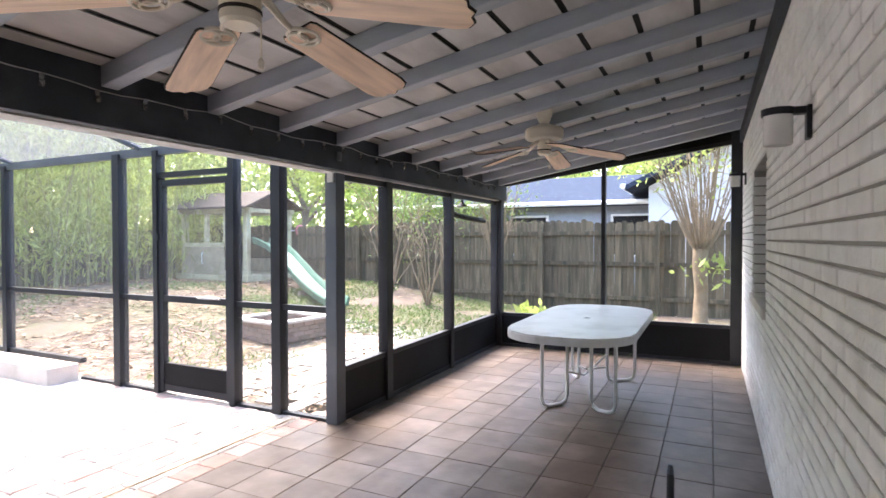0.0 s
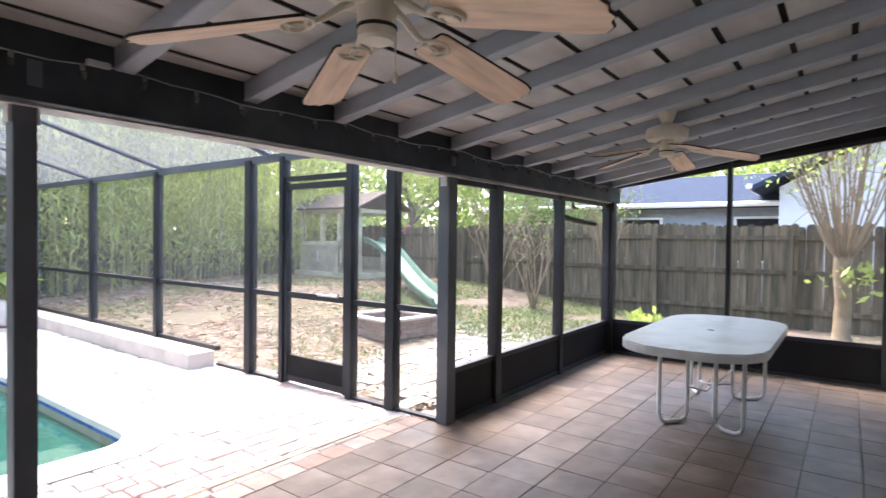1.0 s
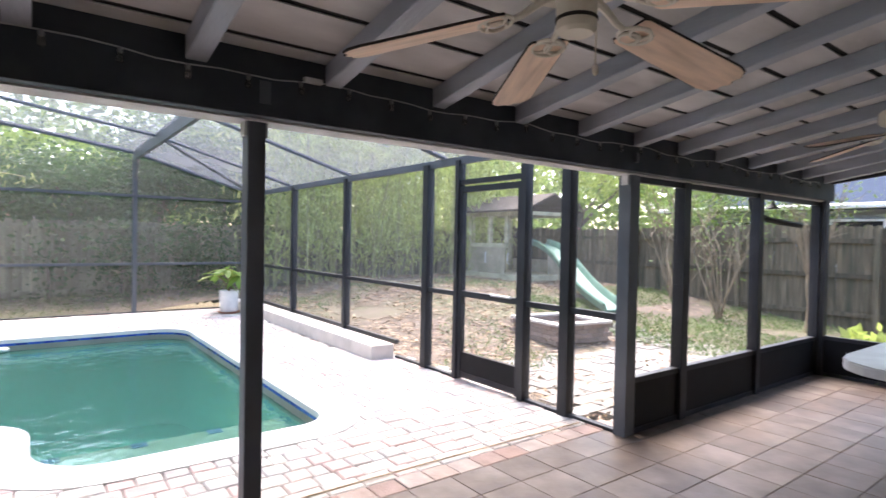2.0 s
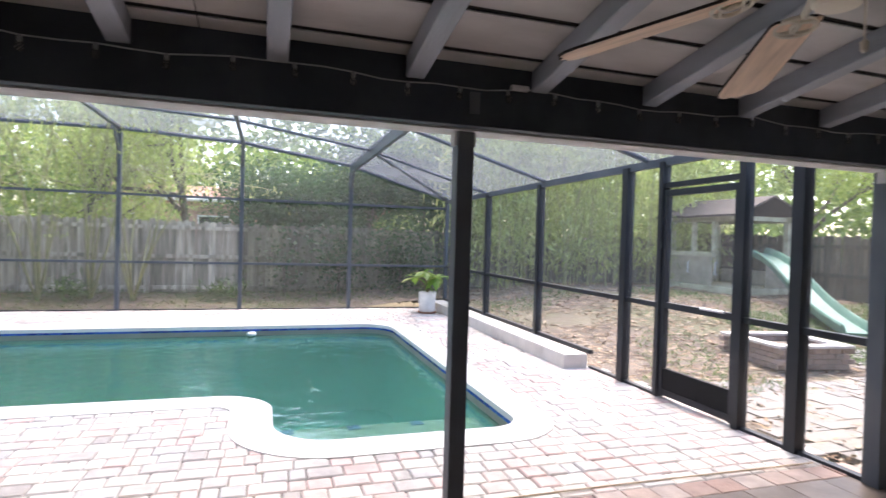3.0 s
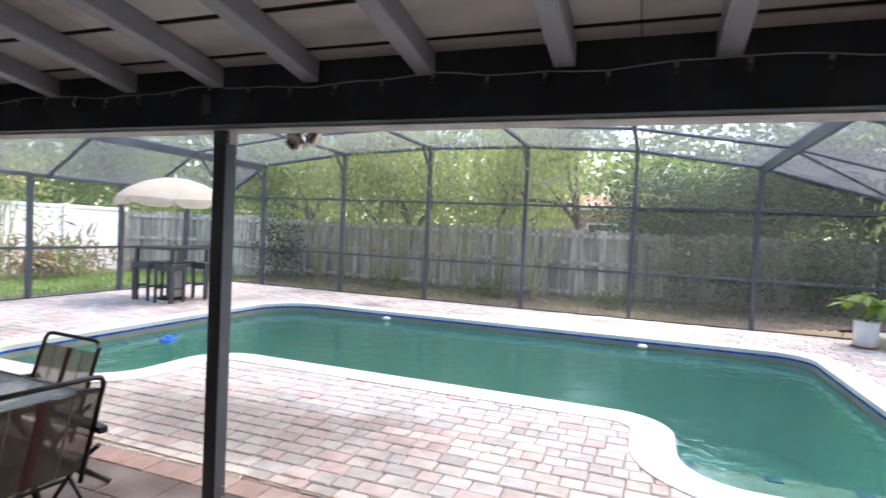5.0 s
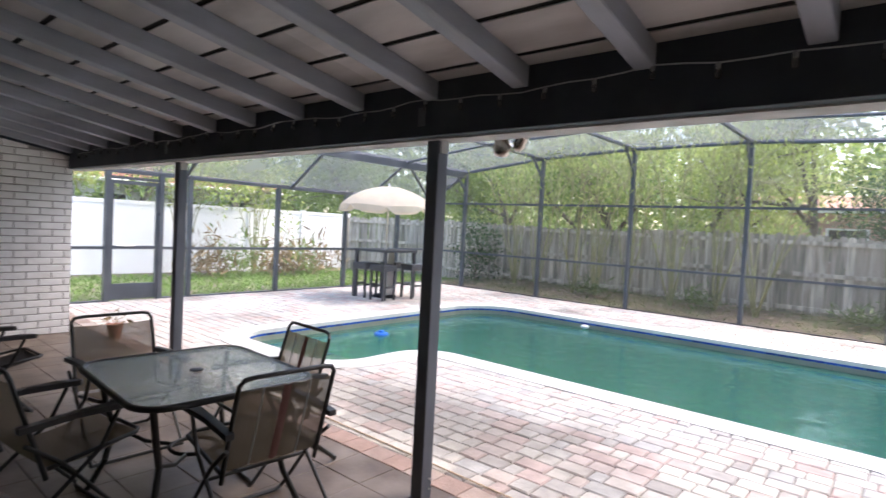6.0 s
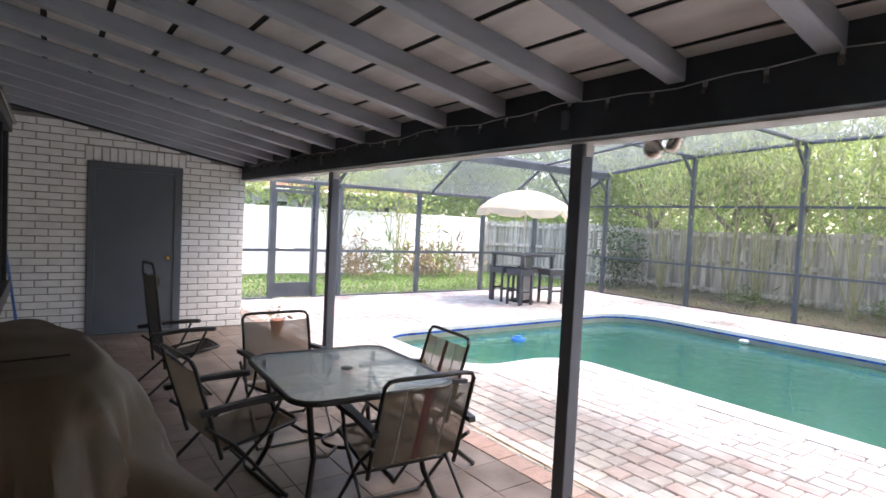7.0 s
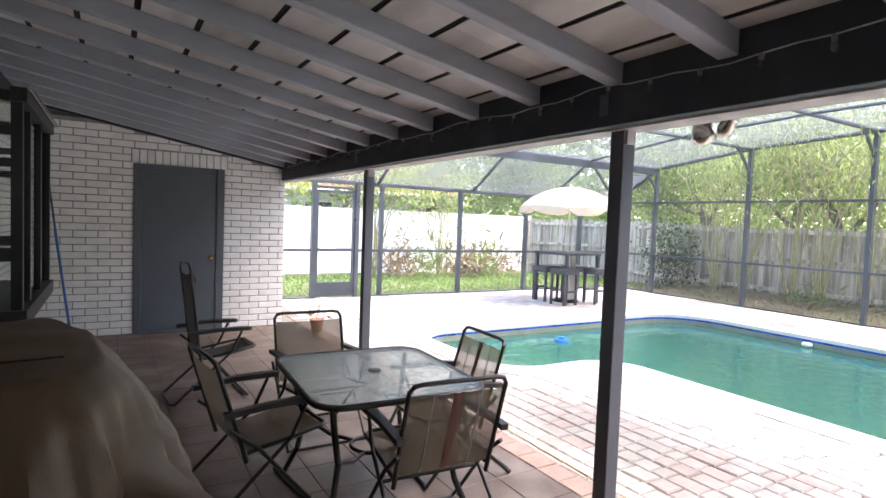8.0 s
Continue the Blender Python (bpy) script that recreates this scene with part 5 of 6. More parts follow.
def board_fence(name, label, a, b, height, side, M_FENCE=M_FENCE):
    """A board fence from a to b; side is +1 or -1: where the rails stand."""
    a, b = Vector((*a, 0)), Vector((*b, 0))
    d = b - a
    L, u = d.length, d.normalized()
    nrm = Vector((-u.y, u.x, 0)) * side
    t = thing(name, label, "fence")
    ang = math.atan2(u.y, u.x)
    s, meshes = 0.0, []
    for w in (0.13, 0.138, 0.145):
        bm = bmesh.new()
        out = [(-w / 2, 0), (w / 2, 0), (w / 2, height - 0.04), (w / 2 - 0.035, height), (-w / 2 + 0.035, height), (-w / 2, height - 0.04)]
        lo, hi = [bm.verts.new((x, -0.009, z)) for x, z in out], [bm.verts.new((x, 0.009, z)) for x, z in out]
        bm.faces.new(lo)
        bm.faces.new(hi[::-1])
        for i in range(6):
            bm.faces.new((lo[i], lo[(i + 1) % 6], hi[(i + 1) % 6], hi[i]))
        meshes.append(mesh("board", bm, M_FENCE))
    k = 0
    while s < L:
        w = (0.13, 0.138, 0.145)[k % 3]
        p = a + u * (s + w / 2)
        ob = new("board", meshes[k % 3])
        ob.parent = t
        z = -0.09 + rng.normal() * 0.022 + 0.04 * math.sin(s * 0.7)
        ob.matrix_basis = Matrix.Translation((p.x, p.y + (0.004 if k % 2 else 0.0) * u.x, z)) @ Matrix.Translation(((0.004 if k % 2 else 0.0) * u.y, 0, 0)) @ Matrix.Rotation(ang, 4, "Z") @ Matrix.Rotation(rng.normal() * 0.005, 4, "Y")
        s += w - 0.001
        k += 1
    for z in (0.28, 0.98, 1.62):
        part("rail", bar(bmesh.new(), a + nrm * 0.03 + Vector((0, 0, z)), b + nrm * 0.03 + Vector((0, 0, z)), 0.04, 0.085), M_FENCE, t)
    for k in range(int(L / 2.4) + 1):
        p = a + u * min(k * 2.4, L - 0.05) + nrm * 0.075
        part("post", B(p.x - 0.045, p.y - 0.045, -0.1, p.x + 0.045, p.y + 0.045, height - 0.13), M_FENCE, t)
    return t


board_fence("board_fence", "weathered grey-brown board fence behind the pool", (-14.4, 14.05), (-0.461, 14.05), 1.84, -1)
board_fence("board_fence", "green-stained board fence with tree shade in its dark colour, overgrown under evergreen trees", (-0.46, 14.05), (12.2, 14.05), 1.82, -1, M_FENCEG)
board_fence("board_fence", "mossy brown dog-eared board fence along the side yard", (12.2, -6.0), (12.2, 14.0), 1.98, 1, M_FENCES)
board_fence("board_fence", "weathered board fence next to white panels", (-14.5, 12.6), (-13.2, 14.0), 1.84, -1)

vf = thing("vinyl_fence", "tall white vinyl privacy fence along the lawn", "fence")
VX = -14.9
for k in range(10):
    y0 = -5.4 + 1.83 * k
    part("panel", B(VX - 0.02, y0 + 0.06, 0.02, VX + 0.02, y0 + 1.77, 1.74), M_VINYL, vf)
    part("post", B(VX - 0.063, y0 - 0.063, -0.05, VX + 0.063, y0 + 0.063, 1.86, bev=0.006), M_VINYL, vf)
    part("rail", B(VX - 0.035, y0 + 0.062, 1.742, VX + 0.035, y0 + 1.768, 1.83), M_VINYL, vf)
part("post", B(VX - 0.063, 12.837, -0.05, VX + 0.063, 12.963, 1.86, bev=0.006), M_VINYL, vf)

# play fort with slide
fort = thing("play_fort", "weathered wooden play fort with a shingle roof on the slope", "play house", at=pose(10.55, 9.15, 0.47))
for x in (0, 1.5):
    for y in (1.5, 3.7):
        part("post", B(x - 0.065, y - 0.065, -0.2, x + 0.065, y + 0.065, 1.75, bev=0.006), M_WOODP, fort)
for k in range(8):
    part("deck_board", B(-0.12 + 0.215 * k, 1.38, 0.08, 0.088 + 0.215 * k, 3.84, 0.12), M_WOODP, fort)
for x in (-0.14, 1.61):
    part("deck_rim", B(x - 0.018, 1.36, -0.02, x + 0.018, 3.86, 0.125), M_WOODP, fort)
for y in (1.34, 3.86):
    part("deck_rim", B(-0.158, y - 0.018, -0.02, 1.628, y + 0.018, 0.125), M_WOODP, fort)
for k in range(11):
    part("siding_board", B(-0.075, 2.2 + 0.13 * k, 0.13, -0.06, 2.326 + 0.13 * k, 0.86), M_SIDING, fort)
for k in range(6):
    part("siding_board", B(0.78 + 0.11 * k, 1.43, 0.13, 0.886 + 0.11 * k, 1.445, 0.8), M_SIDING, fort)
    part("siding_board", B(1.56, 1.6 + 0.33 * k, 0.13, 1.575, 1.92 + 0.33 * k, 0.5), M_SIDING, fort)
part("sill", B(-0.1, 2.18, 0.84, 0.04, 3.64, 0.95), M_WOODP, fort)
part("sill", B(0.76, 1.4, 0.78, 1.44, 1.5, 0.84), M_WOODP, fort)
for x in (0, 1.5):
    part("head_rail", B(x - 0.08, 1.35, 1.7, x + 0.06, 3.85, 1.83), M_WOODP, fort, "pale beam under the roof")
for y in (1.5, 3.7):
    part("head_rail", B(-0.2, y - 0.03, 1.72, 1.7, y + 0.03, 1.82), M_WOODP, fort, "pale beam under the roof")
for y in (2.2, 2.87):
    part("window_post", B(-0.06, y - 0.05, 0.95, 0.03, y + 0.05, 1.7), M_WOODP, fort)
for x, y in ((0, 1.5), (0, 3.7), (1.5, 1.5), (1.5, 3.7)):
    part("foot_block", B(x - 0.1, y - 0.1, -0.42, x + 0.1, y + 0.1, -0.021, bev=0.01), M_BARKD, fort)
for y in (2.05, 2.95):
    part("handle", tube(bmesh.new(), [(-0.07, y, 0.4), (-0.12, y, 0.42), (-0.12, y, 0.68), (-0.07, y, 0.7)], 0.014, 6), M_TUBE, fort, "white grab handle")
bm = bmesh.new()
for sx, x0, x1 in ((0, -0.3, 0.75), (1, 0.75, 1.8)):
    v = [bm.verts.new((x, y, (1.8 if (x in (-0.3, 1.8)) else 2.26) + dz)) for dz in (0, 0.05) for x, y in ((x0, 1.2), (x1, 1.2), (x1, 4.0), (x0, 4.0))]
    for f in ((3, 2, 1, 0), (4, 5, 6, 7), (0, 1, 5, 4), (1, 2, 6, 5), (2, 3, 7, 6), (3, 0, 4, 7)):
        bm.faces.new([v[i] for i in f])
part("roof", bm, M_SHINGLE, fort)
wheel = part("play_wheel", tube(bmesh.new(), [(1.72 + 0.15 * math.cos(a), 1.28, 1.27 + 0.14 * math.sin(a)) for a in [2 * math.pi * k / 16 for k in range(16)]], 0.028, 6, True), mat("pink_plastic", (0.42, 0.12, 0.14), 0.4), fort, "pink toy steering wheel")
part("spoke", rod(bmesh.new(), (1.52, 1.42, 1.27), (1.86, 1.4, 1.27), 0.012, seg=6), M_TUBE, wheel)
sl = thing("slide", "faded green plastic wavy slide leaning on the play fort", "slide")
A, C = Vector((10.85, 10.45, 1.44)), Vector((8.75, 6.55, 0.28))
bm = bmesh.new()
u = (C - A)
u.z = 0
side = u.normalized().cross(Vector((0, 0, 1)))
prof = [(-0.25, 0.1), (-0.23, 0.13), (-0.2, 0.1), (-0.17, 0.0), (0.17, 0.0), (0.2, 0.1), (0.23, 0.13), (0.25, 0.1), (0.22, -0.04), (-0.22, -0.04)]
rows = []
for i in range(19):
    f = i / 18
    zc = A.z + (C.z - A.z) * (f - 0.085 * math.sin(2 * math.pi * f)) + 0.05 * math.sin(math.pi * f)
    p = A + u * f
    rows.append([bm.verts.new((p.x + side.x * s, p.y + side.y * s, zc + h)) for s, h in prof])
for r0, r1 in zip(rows, rows[1:]):
    for j in range(len(prof)):
        bm.faces.new((r0[j], r0[(j + 1) % len(prof)], r1[(j + 1) % len(prof)], r1[j]))
bm.faces.new(rows[0])
bm.faces.new(rows[-1][::-1])
part("chute", bm, M_SLIDE, sl, smooth=True)
part("support_stump", lathe(bmesh.new(), [(0.2, ground_z(9.4, 7.8) - 0.05), (0.19, 0.3), (0.15, 0.42)], 12, (9.4, 7.85, 0)), M_BARKD, sl, "dark stump under the slide", smooth=True)

# brick planter in the yard with a bowl-like fill of leaves
pl = thing("brick_planter", "square raised planter of weathered grey bricks in the yard", "planter", at=pose(6.85, 6.2, ground_z(6.85, 6.2), 0, 0, -8))
M_OLDBRICK = mat("weathered_brick", (0.3, 0.22, 0.18), 0.9, var=0.25, scale=6, bump=0.5, bscale=40, rnd=0.2, stain=(0.14, 0.13, 0.11), amt=0.5)
part("soil", B(-0.42, -0.42, 0.0, 0.42, 0.42, 0.2), M_GROUND, pl)
bmv = mesh("brick", B(-0.097, -0.048, 0, 0.097, 0.048, 0.062, bev=0.006), M_OLDBRICK)
for c in range(4):
    for s in range(4):
        for k in range(5):
            ob = new("brick", bmv)
            ob.parent = pl
            ob.matrix_basis = Matrix.Rotation(s * math.pi / 2, 4, "Z") @ Matrix.Translation((-0.42 + 0.205 * k + (0.1 if c % 2 else 0), -0.47, 0.068 * c)) @ Matrix.Rotation(rng.normal() * 0.02, 4, "Z")
for s in range(4):
    m = Matrix.Rotation(s * math.pi / 2, 4, "Z")
    ob = part("cap", B(-0.55, -0.56, 0.274, 0.43, -0.41, 0.312, bev=0.008), M_CURB, pl, "pale concrete cap")
    ob.matrix_basis = m

# stone path in the yard beside the screen room
M_FLAG = mat("grey_yard_pavers", (0.2, 0.187, 0.172), 0.9, var=0.2, scale=3, bump=0.4, bscale=30, rnd=0.06, stain=(0.22, 0.18, 0.13), amt=0.6, sscale=2)
path = thing("path", "grey paver path in the yard strewn with leaves", "path", kind="structure")
fm = mesh("paver", B(-0.148, -0.098, -0.05, 0.148, 0.098, 0.0, bev=0.005), M_FLAG)
for i in range(14):
    for j in range(18):
        x, y = 4.35 + i * 0.3 + (0.15 if j % 2 else 0), 3.25 + j * 0.2
        if y < 4.4 + 0.35 * (x - 4.3) + 0.8 * noise.noise((x, y, 3)) + 0.6 and not (6.1 < x < 7.6 and 5.4 < y < 7):
            ob = new("paver", fm)
            ob.parent = path
            ob.matrix_basis = pose(x, y, ground_z(x, y) + 0.02 + rng.normal() * 0.004, rng.normal() * 0.6, rng.normal() * 0.6, rng.normal())


def potted_plant(x, y):
    pot = thing("flower_pot", "white ribbed ceramic pot on a terracotta saucer", "pot", at=pose(x, y, 0))
    part("body", lathe(bmesh.new(), [(0.15, 0.03), (0.165, 0.05), (0.175, 0.3), (0.18, 0.44), (0.165, 0.44), (0.15, 0.4)], 24), M_LAMPGLASS, pot, smooth=True)
    part("saucer", lathe(bmesh.new(), [(0.15, 0.0), (0.19, 0.01), (0.2, 0.035), (0.16, 0.03)], 24), mat("terracotta", (0.38, 0.17, 0.1), 0.8), pot)
    part("soil", lathe(bmesh.new(), [(0.15, 0.38), (0.155, 0.405)], 16), M_GROUND, pot)
    pt = thing("plumeria", "young plant with long yellow-green leaves in a white pot", "plant", at=pose(x, y, 0.4))
    stems = bmesh.new()
    ends = []
    for k in range(5):
        a = 2 * math.pi * k / 5 + 0.4
        e = (0.2 * math.cos(a), 0.2 * math.sin(a), 0.32 + 0.12 * (k % 2))
        tube(stems, [(0, 0, 0), (e[0] * 0.4, e[1] * 0.4, 0.18), e], [0.016, 0.013, 0.01], 6)
        ends.append(e)
    part("stem", stems, M_BARK, pt)
    for e in ends:
        for k in range(6):
            a = 2 * math.pi * k / 6 + rng.random()
            up = rng.uniform(-0.5, 0.7)
            d = Vector((math.cos(a), math.sin(a), up)).normalized()
            s = d.cross(Vector((0, 0, 1))).normalized()
            L, W = rng.uniform(0.3, 0.44), 0.068
            bm = bmesh.new()
            mid = [Vector(e) + d * L * f + Vector((0, 0, -0.12 * f * f)) for f in (0, 0.3, 0.65, 1.0)]
            wd = [0.008, W, W * 0.9, 0.004]
            rws = [[bm.verts.new(p + s * w + Vector((0, 0, 0.012))), bm.verts.new(p), bm.verts.new(p - s * w + Vector((0, 0, 0.012)))] for p, w in zip(mid, wd)]
            for r0, r1 in zip(rws, rws[1:]):
                for j in (0, 1):
                    bm.faces.new((r0[j], r0[j + 1], r1[j + 1], r1[j]))
            part("leaf", bm, L_PLUM if rng.random() < 0.6 else L_YG, pt, smooth=True)


potted_plant(3.3, 11.45)
clay = thing("terracotta_pot", "small terracotta pot with a dry plant on the pavers", "pot", at=pose(-7.5, 3.2, 0))
part("body", lathe(bmesh.new(), [(0.06, 0.0), (0.09, 0.15), (0.105, 0.18), (0.09, 0.18)], 18), mat("terracotta_dark", (0.36, 0.16, 0.1), 0.8), clay, smooth=True)
c = rng.normal(size=(60, 3)) * np.array([0.06, 0.06, 0.06]) + np.array([0, 0, 0.32])
leaf_object("foliage", cards(c[:24] - np.array([0, 0, 0.08]), 0.1, 0.3), L_DRY, clay)

# trees and shrubs of the side yard
def vase_tree(x, y, label, fork_z, r, stems, height, spread, n, leaf, size):
    """A pruned tree: a stout trunk that ends in a fist, from which many near-upright bare stems fan out."""
    z = ground_z(x, y) - 0.03
    t = thing("tree", label, "tree", at=pose(x, y, z))
    part("trunk", tube(bmesh.new(), [(0, 0, 0), (0.02, 0.01, 0.12), (0.03, -0.01, fork_z * 0.5), (0.01, 0.02, fork_z * 0.85), (0, 0, fork_z + 0.08)], [r * 1.5, r * 1.12, r, r * 1.05, r * 1.15], 14), M_BARK, t, smooth=True)
    tips = []
    for k in range(stems):
        a = 2.4 * k
        o = spread * math.sqrt((k + 0.5) / stems)
        h = height * rng.uniform(0.75, 1.0) - fork_z
        p0 = Vector((r * 0.7 * math.cos(a) * o / spread, r * 0.7 * math.sin(a) * o / spread, fork_z))
        pts = [p0 + Vector((o * math.cos(a) * f ** 0.8 + rng.normal() * 0.03 * f, o * math.sin(a) * f ** 0.8 + rng.normal() * 0.03 * f, h * f)) for f in (0, 0.12, 0.3, 0.5, 0.75, 1.0)]
        s0 = r * rng.uniform(0.13, 0.24)
        bm = tube(bmesh.new(), pts, [s0, s0 * 0.9, s0 * 0.75, s0 * 0.6, s0 * 0.4, s0 * 0.2], 7)
        for q in (2, 3, 4):
            for j in (0, 1):
                d = Vector((math.cos(a) * 0.5, math.sin(a) * 0.5, 0.8)) + Vector(rng.normal(size=3)) * 0.4
                e = pts[q] + d.normalized() * rng.uniform(0.4, 0.9)
                tube(bm, [pts[q], (pts[q] + e) / 2 + Vector(rng.normal(size=3)) * 0.03, e], [s0 * 0.35, s0 * 0.25, s0 * 0.12], 5)
                tips.append(e)
        part("stem", bm, M_BARK, t, smooth=True)
        tips.append(pts[-1])
    T = np.array([tuple(p) for p in tips])
    T = T[T[:, 2] > fork_z + 0.45 * (height - fork_z)]
    c = T[rng.integers(len(T), size=n)] + rng.normal(size=(n, 3)) * 0.22
    leaf_object("crown", cards(c, size, 0.45, 0.15), leaf, t)
    return t


vase_tree(11.2, 0.4, "stout pale tree with many bare upright stems and sparse light leaves", 1.32, 0.115, 26, 4.6, 1.2, 1000, L_YG, 0.1)
c = rng.normal(size=(60, 3)) * np.array([0.1, 0.22, 0.14]) + np.array([10.95, 0.2, 1.0])
leaf_object("shoots", cards(c, 0.15, 0.42), L_YG, thing("water_shoots", "light green shoots round the tree's trunk", "shrub"))
vase_tree(11.2, 4.3, "slim pruned tree with thin bare stems and few leaves", 1.0, 0.06, 18, 3.6, 0.75, 500, L_MID, 0.06)
tree(11.4, 7.0, "slender multi-stemmed shrub with few leaves by the fence", 3.6, 9, 0.026, L_MID, 380, 0.055, 0.4, 0.25, 3, 2, name="shrub", low=0.9)
tree(10.6, 5.6, "thin leafy sapling cluster by the fence", 3.2, 9, 0.02, L_MID, 380, 0.055, 0.4, 0.25, 3, 1, name="shrub")
c = rng.normal(size=(120, 3)) * np.array([0.13, 0.15, 0.06]) + np.array([8.6, 2.75, 0.28])
t = thing("hosta", "low bright green leafy plant in a clay bowl", "plant")
leaf_object("foliage", cards(c, 0.17, 0.5), L_YG, t)
part("bowl", lathe(bmesh.new(), [(0.2, -0.05), (0.3, 0.12), (0.32, 0.14), (0.28, 0.14)], 20, (8.6, 2.7, 0)), mat("clay_bowl", (0.4, 0.2, 0.14), 0.8), t)

# bamboo screen in the yard's far corner
bam = thing("bamboo", "tall dense bamboo thicket with drooping light leaves", "bamboo")
bm, T = bmesh.new(), []
for k in range(110):
    x, y = rng.uniform(4.6, 12.6), rng.uniform(12.7, 14.9)
    z0, h = ground_z(x, y), rng.uniform(3.5, 6.5)
    dx, dy = rng.normal() * 0.5, -0.5 + rng.normal() * 0.5
    pts = [(x + dx * f * f, y + dy * f * f, z0 + h * (f - 0.06 * f * f)) for f in (0, 0.3, 0.6, 0.85, 1.0)]
    tube(bm, pts, [0.022, 0.02, 0.016, 0.01, 0.004], 5)
    for q in range(58):
        f = rng.uniform(0.12, 1.0)
        T.append((x + dx * f * f, y + dy * f * f, z0 + h * (f - 0.06 * f * f)))
part("culms", bm, M_CULM, bam)
T = np.repeat(np.array(T), 6, axis=0)
c = T + rng.normal(size=T.shape) * np.array([0.32, 0.32, 0.25])
leaf_object("foliage", cards(c, 0.19, 0.17, 0.5), L_BAMB, bam, kind="stuff")

# thicket behind and before the far fence
for x, y, h, n, lm, sz, sp, hang, lab in (
        (0.9, 15.4, 5.3, 24000, L_DEEP, 0.085, 0.55, 0.1, "broad dark evergreen tree above the fence"),
        (2.7, 15.5, 5.7, 24000, L_DEEP, 0.085, 0.55, 0.1, "dark evergreen tree above the fence"),
        (4.4, 15.3, 4.8, 9000, L_DEEP, 0.085, 0.5, 0.1, "dark evergreen tree above the fence corner"),
        (-1.7, 16.8, 7.2, 15000, L_YG, 0.09, 0.62, 0.3, "branching tree with light green crown behind the fence"),
        (-4.4, 16.2, 6.2, 10000, L_BAMB, 0.13, 0.7, 0.6, "feathery light green tree behind the fence"),
        (-6.2, 15.6, 5.6, 8000, L_MID, 0.11, 0.65, 0.45, "leafy green tree behind the fence"),
        (-8.2, 16.2, 6.4, 10000, L_BAMB, 0.13, 0.7, 0.6, "feathery light green tree behind the fence"),
        (-10.2, 15.8, 6.0, 11000, L_MID, 0.1, 0.62, 0.35, "leafy green tree behind the fence"),
        (-13.4, 17.2, 6.5, 11000, L_MID, 0.1, 0.62, 0.35, "leafy green tree behind the fence"),
        (-17.5, 15.5, 7.5, 19000, L_MID, 0.1, 0.7, 0.3, "tall tree behind the white fence"),
        (6.0, 17.5, 7.0, 22000, L_MID, 0.1, 0.65, 0.3, "tall tree behind the bamboo"),
        (10.0, 18.0, 7.5, 22000, L_MID, 0.1, 0.7, 0.3, "tall tree behind the bamboo"),
        (15.5, 13.5, 7.5, 17000, L_YG, 0.09, 0.7, 0.25, "tall light green tree beyond the side fence"),
        (15.5, 8.0, 5.0, 9000, L_MID, 0.08, 0.5, 0.25, "small tree beyond the side fence"),
        (24.5, 2.0, 7.5, 7000, L_YG, 0.16, 0.9, 0.25, "light green tree behind the neighbour's roof")):
    tree(x, y, lab, h, 1, 0.16 if h > 5 else 0.1, lm, n, sz, sp, 0.25, 4, 2, M_BARKD, z=-0.05, first=0.3 if lm is L_DEEP else 0.36, tilt=hang, aspect=0.26 if hang > 0.5 else 0.45)
for x in (-2.5, -3.3, -4.2, -5.2, -6.0, -6.6, -7.6, -8.4):
    tree(x, 13.3 + 0.25 * noise.noise((x, 0, 0)), "slender pale crepe myrtle stems before the far fence", 4.8, 7, 0.021, L_BAMB, 1500, 0.11, 0.36, 0.2, 3, 1, M_CULM, name="crepe_myrtle", first=0.6, low=1.3, tilt=0.6, aspect=0.2)
for x, y, n, w in ((3.2, 13.5, 1900, 0.4), (1.75, 13.6, 1100, 0.35), (0.5, 13.7, 350, 0.3), (-9.8, 13.5, 1500, 0.4)):
    t = thing("bush", "dense dark green vines and bush against the far fence", "bush", "bushes")
    c = rng.normal(size=(n, 3)) * np.array([w, 0.16, 0.5]) + np.array([x, y, 1.05])
    c[:, 2] = np.abs(c[:, 2])
    part("stem", rod(bmesh.new(), (x, y, -0.05), (x, y, 0.9), 0.03), M_BARKD, t)
    leaf_object("foliage", cards(c, 0.09, 0.5, 0.3), L_DEEP, t)
for x, y in ((-3.6, 13.3), (-0.75, 13.35), (-6.1, 13.2)):
    t = thing("shrub", "low dark tuft of weeds at the foot of the fence", "shrub", "weeds by the fence")
    c = np.abs(rng.normal(size=(260, 3))) * np.array([0, 0, 0.16]) + rng.normal(size=(260, 3)) * np.array([0.22, 0.12, 0.02]) + np.array([x, y, ground_z(x, y) + 0.05])
    leaf_object("foliage", cards(c, 0.16, 0.14, -0.5), L_GRASS, t)

# lawn side: trees and dry perennials before the white fence
for y in (6.9, 8.9):
    tree(-14.0, y, "multi-stemmed pale crepe myrtle before the white fence", 4.4, 9, 0.02, L_YG, 2200, 0.1, 0.3, 0.1, 3, 1, M_CULM, name="crepe_myrtle", z=-0.05, first=0.5)
for y, n, m in ((7.6, 420, L_DRY), (8.4, 300, L_MID), (9.7, 560, L_DRY), (10.4, 420, L_MID), (11.0, 300, L_DRY)):
    t = thing("perennial", "clump of half-dry ginger stalks in the bed", "plant", "bed plants")
    c = np.abs(rng.normal(size=(n, 3))) * np.array([0, 0, 0.45]) + rng.normal(size=(n, 3)) * np.array([0.25, 0.35, 0.03]) + np.array([-13.9, y, 0.05])
    leaf_object("foliage", cards(c, 0.25, 0.16, -0.6), m, t)
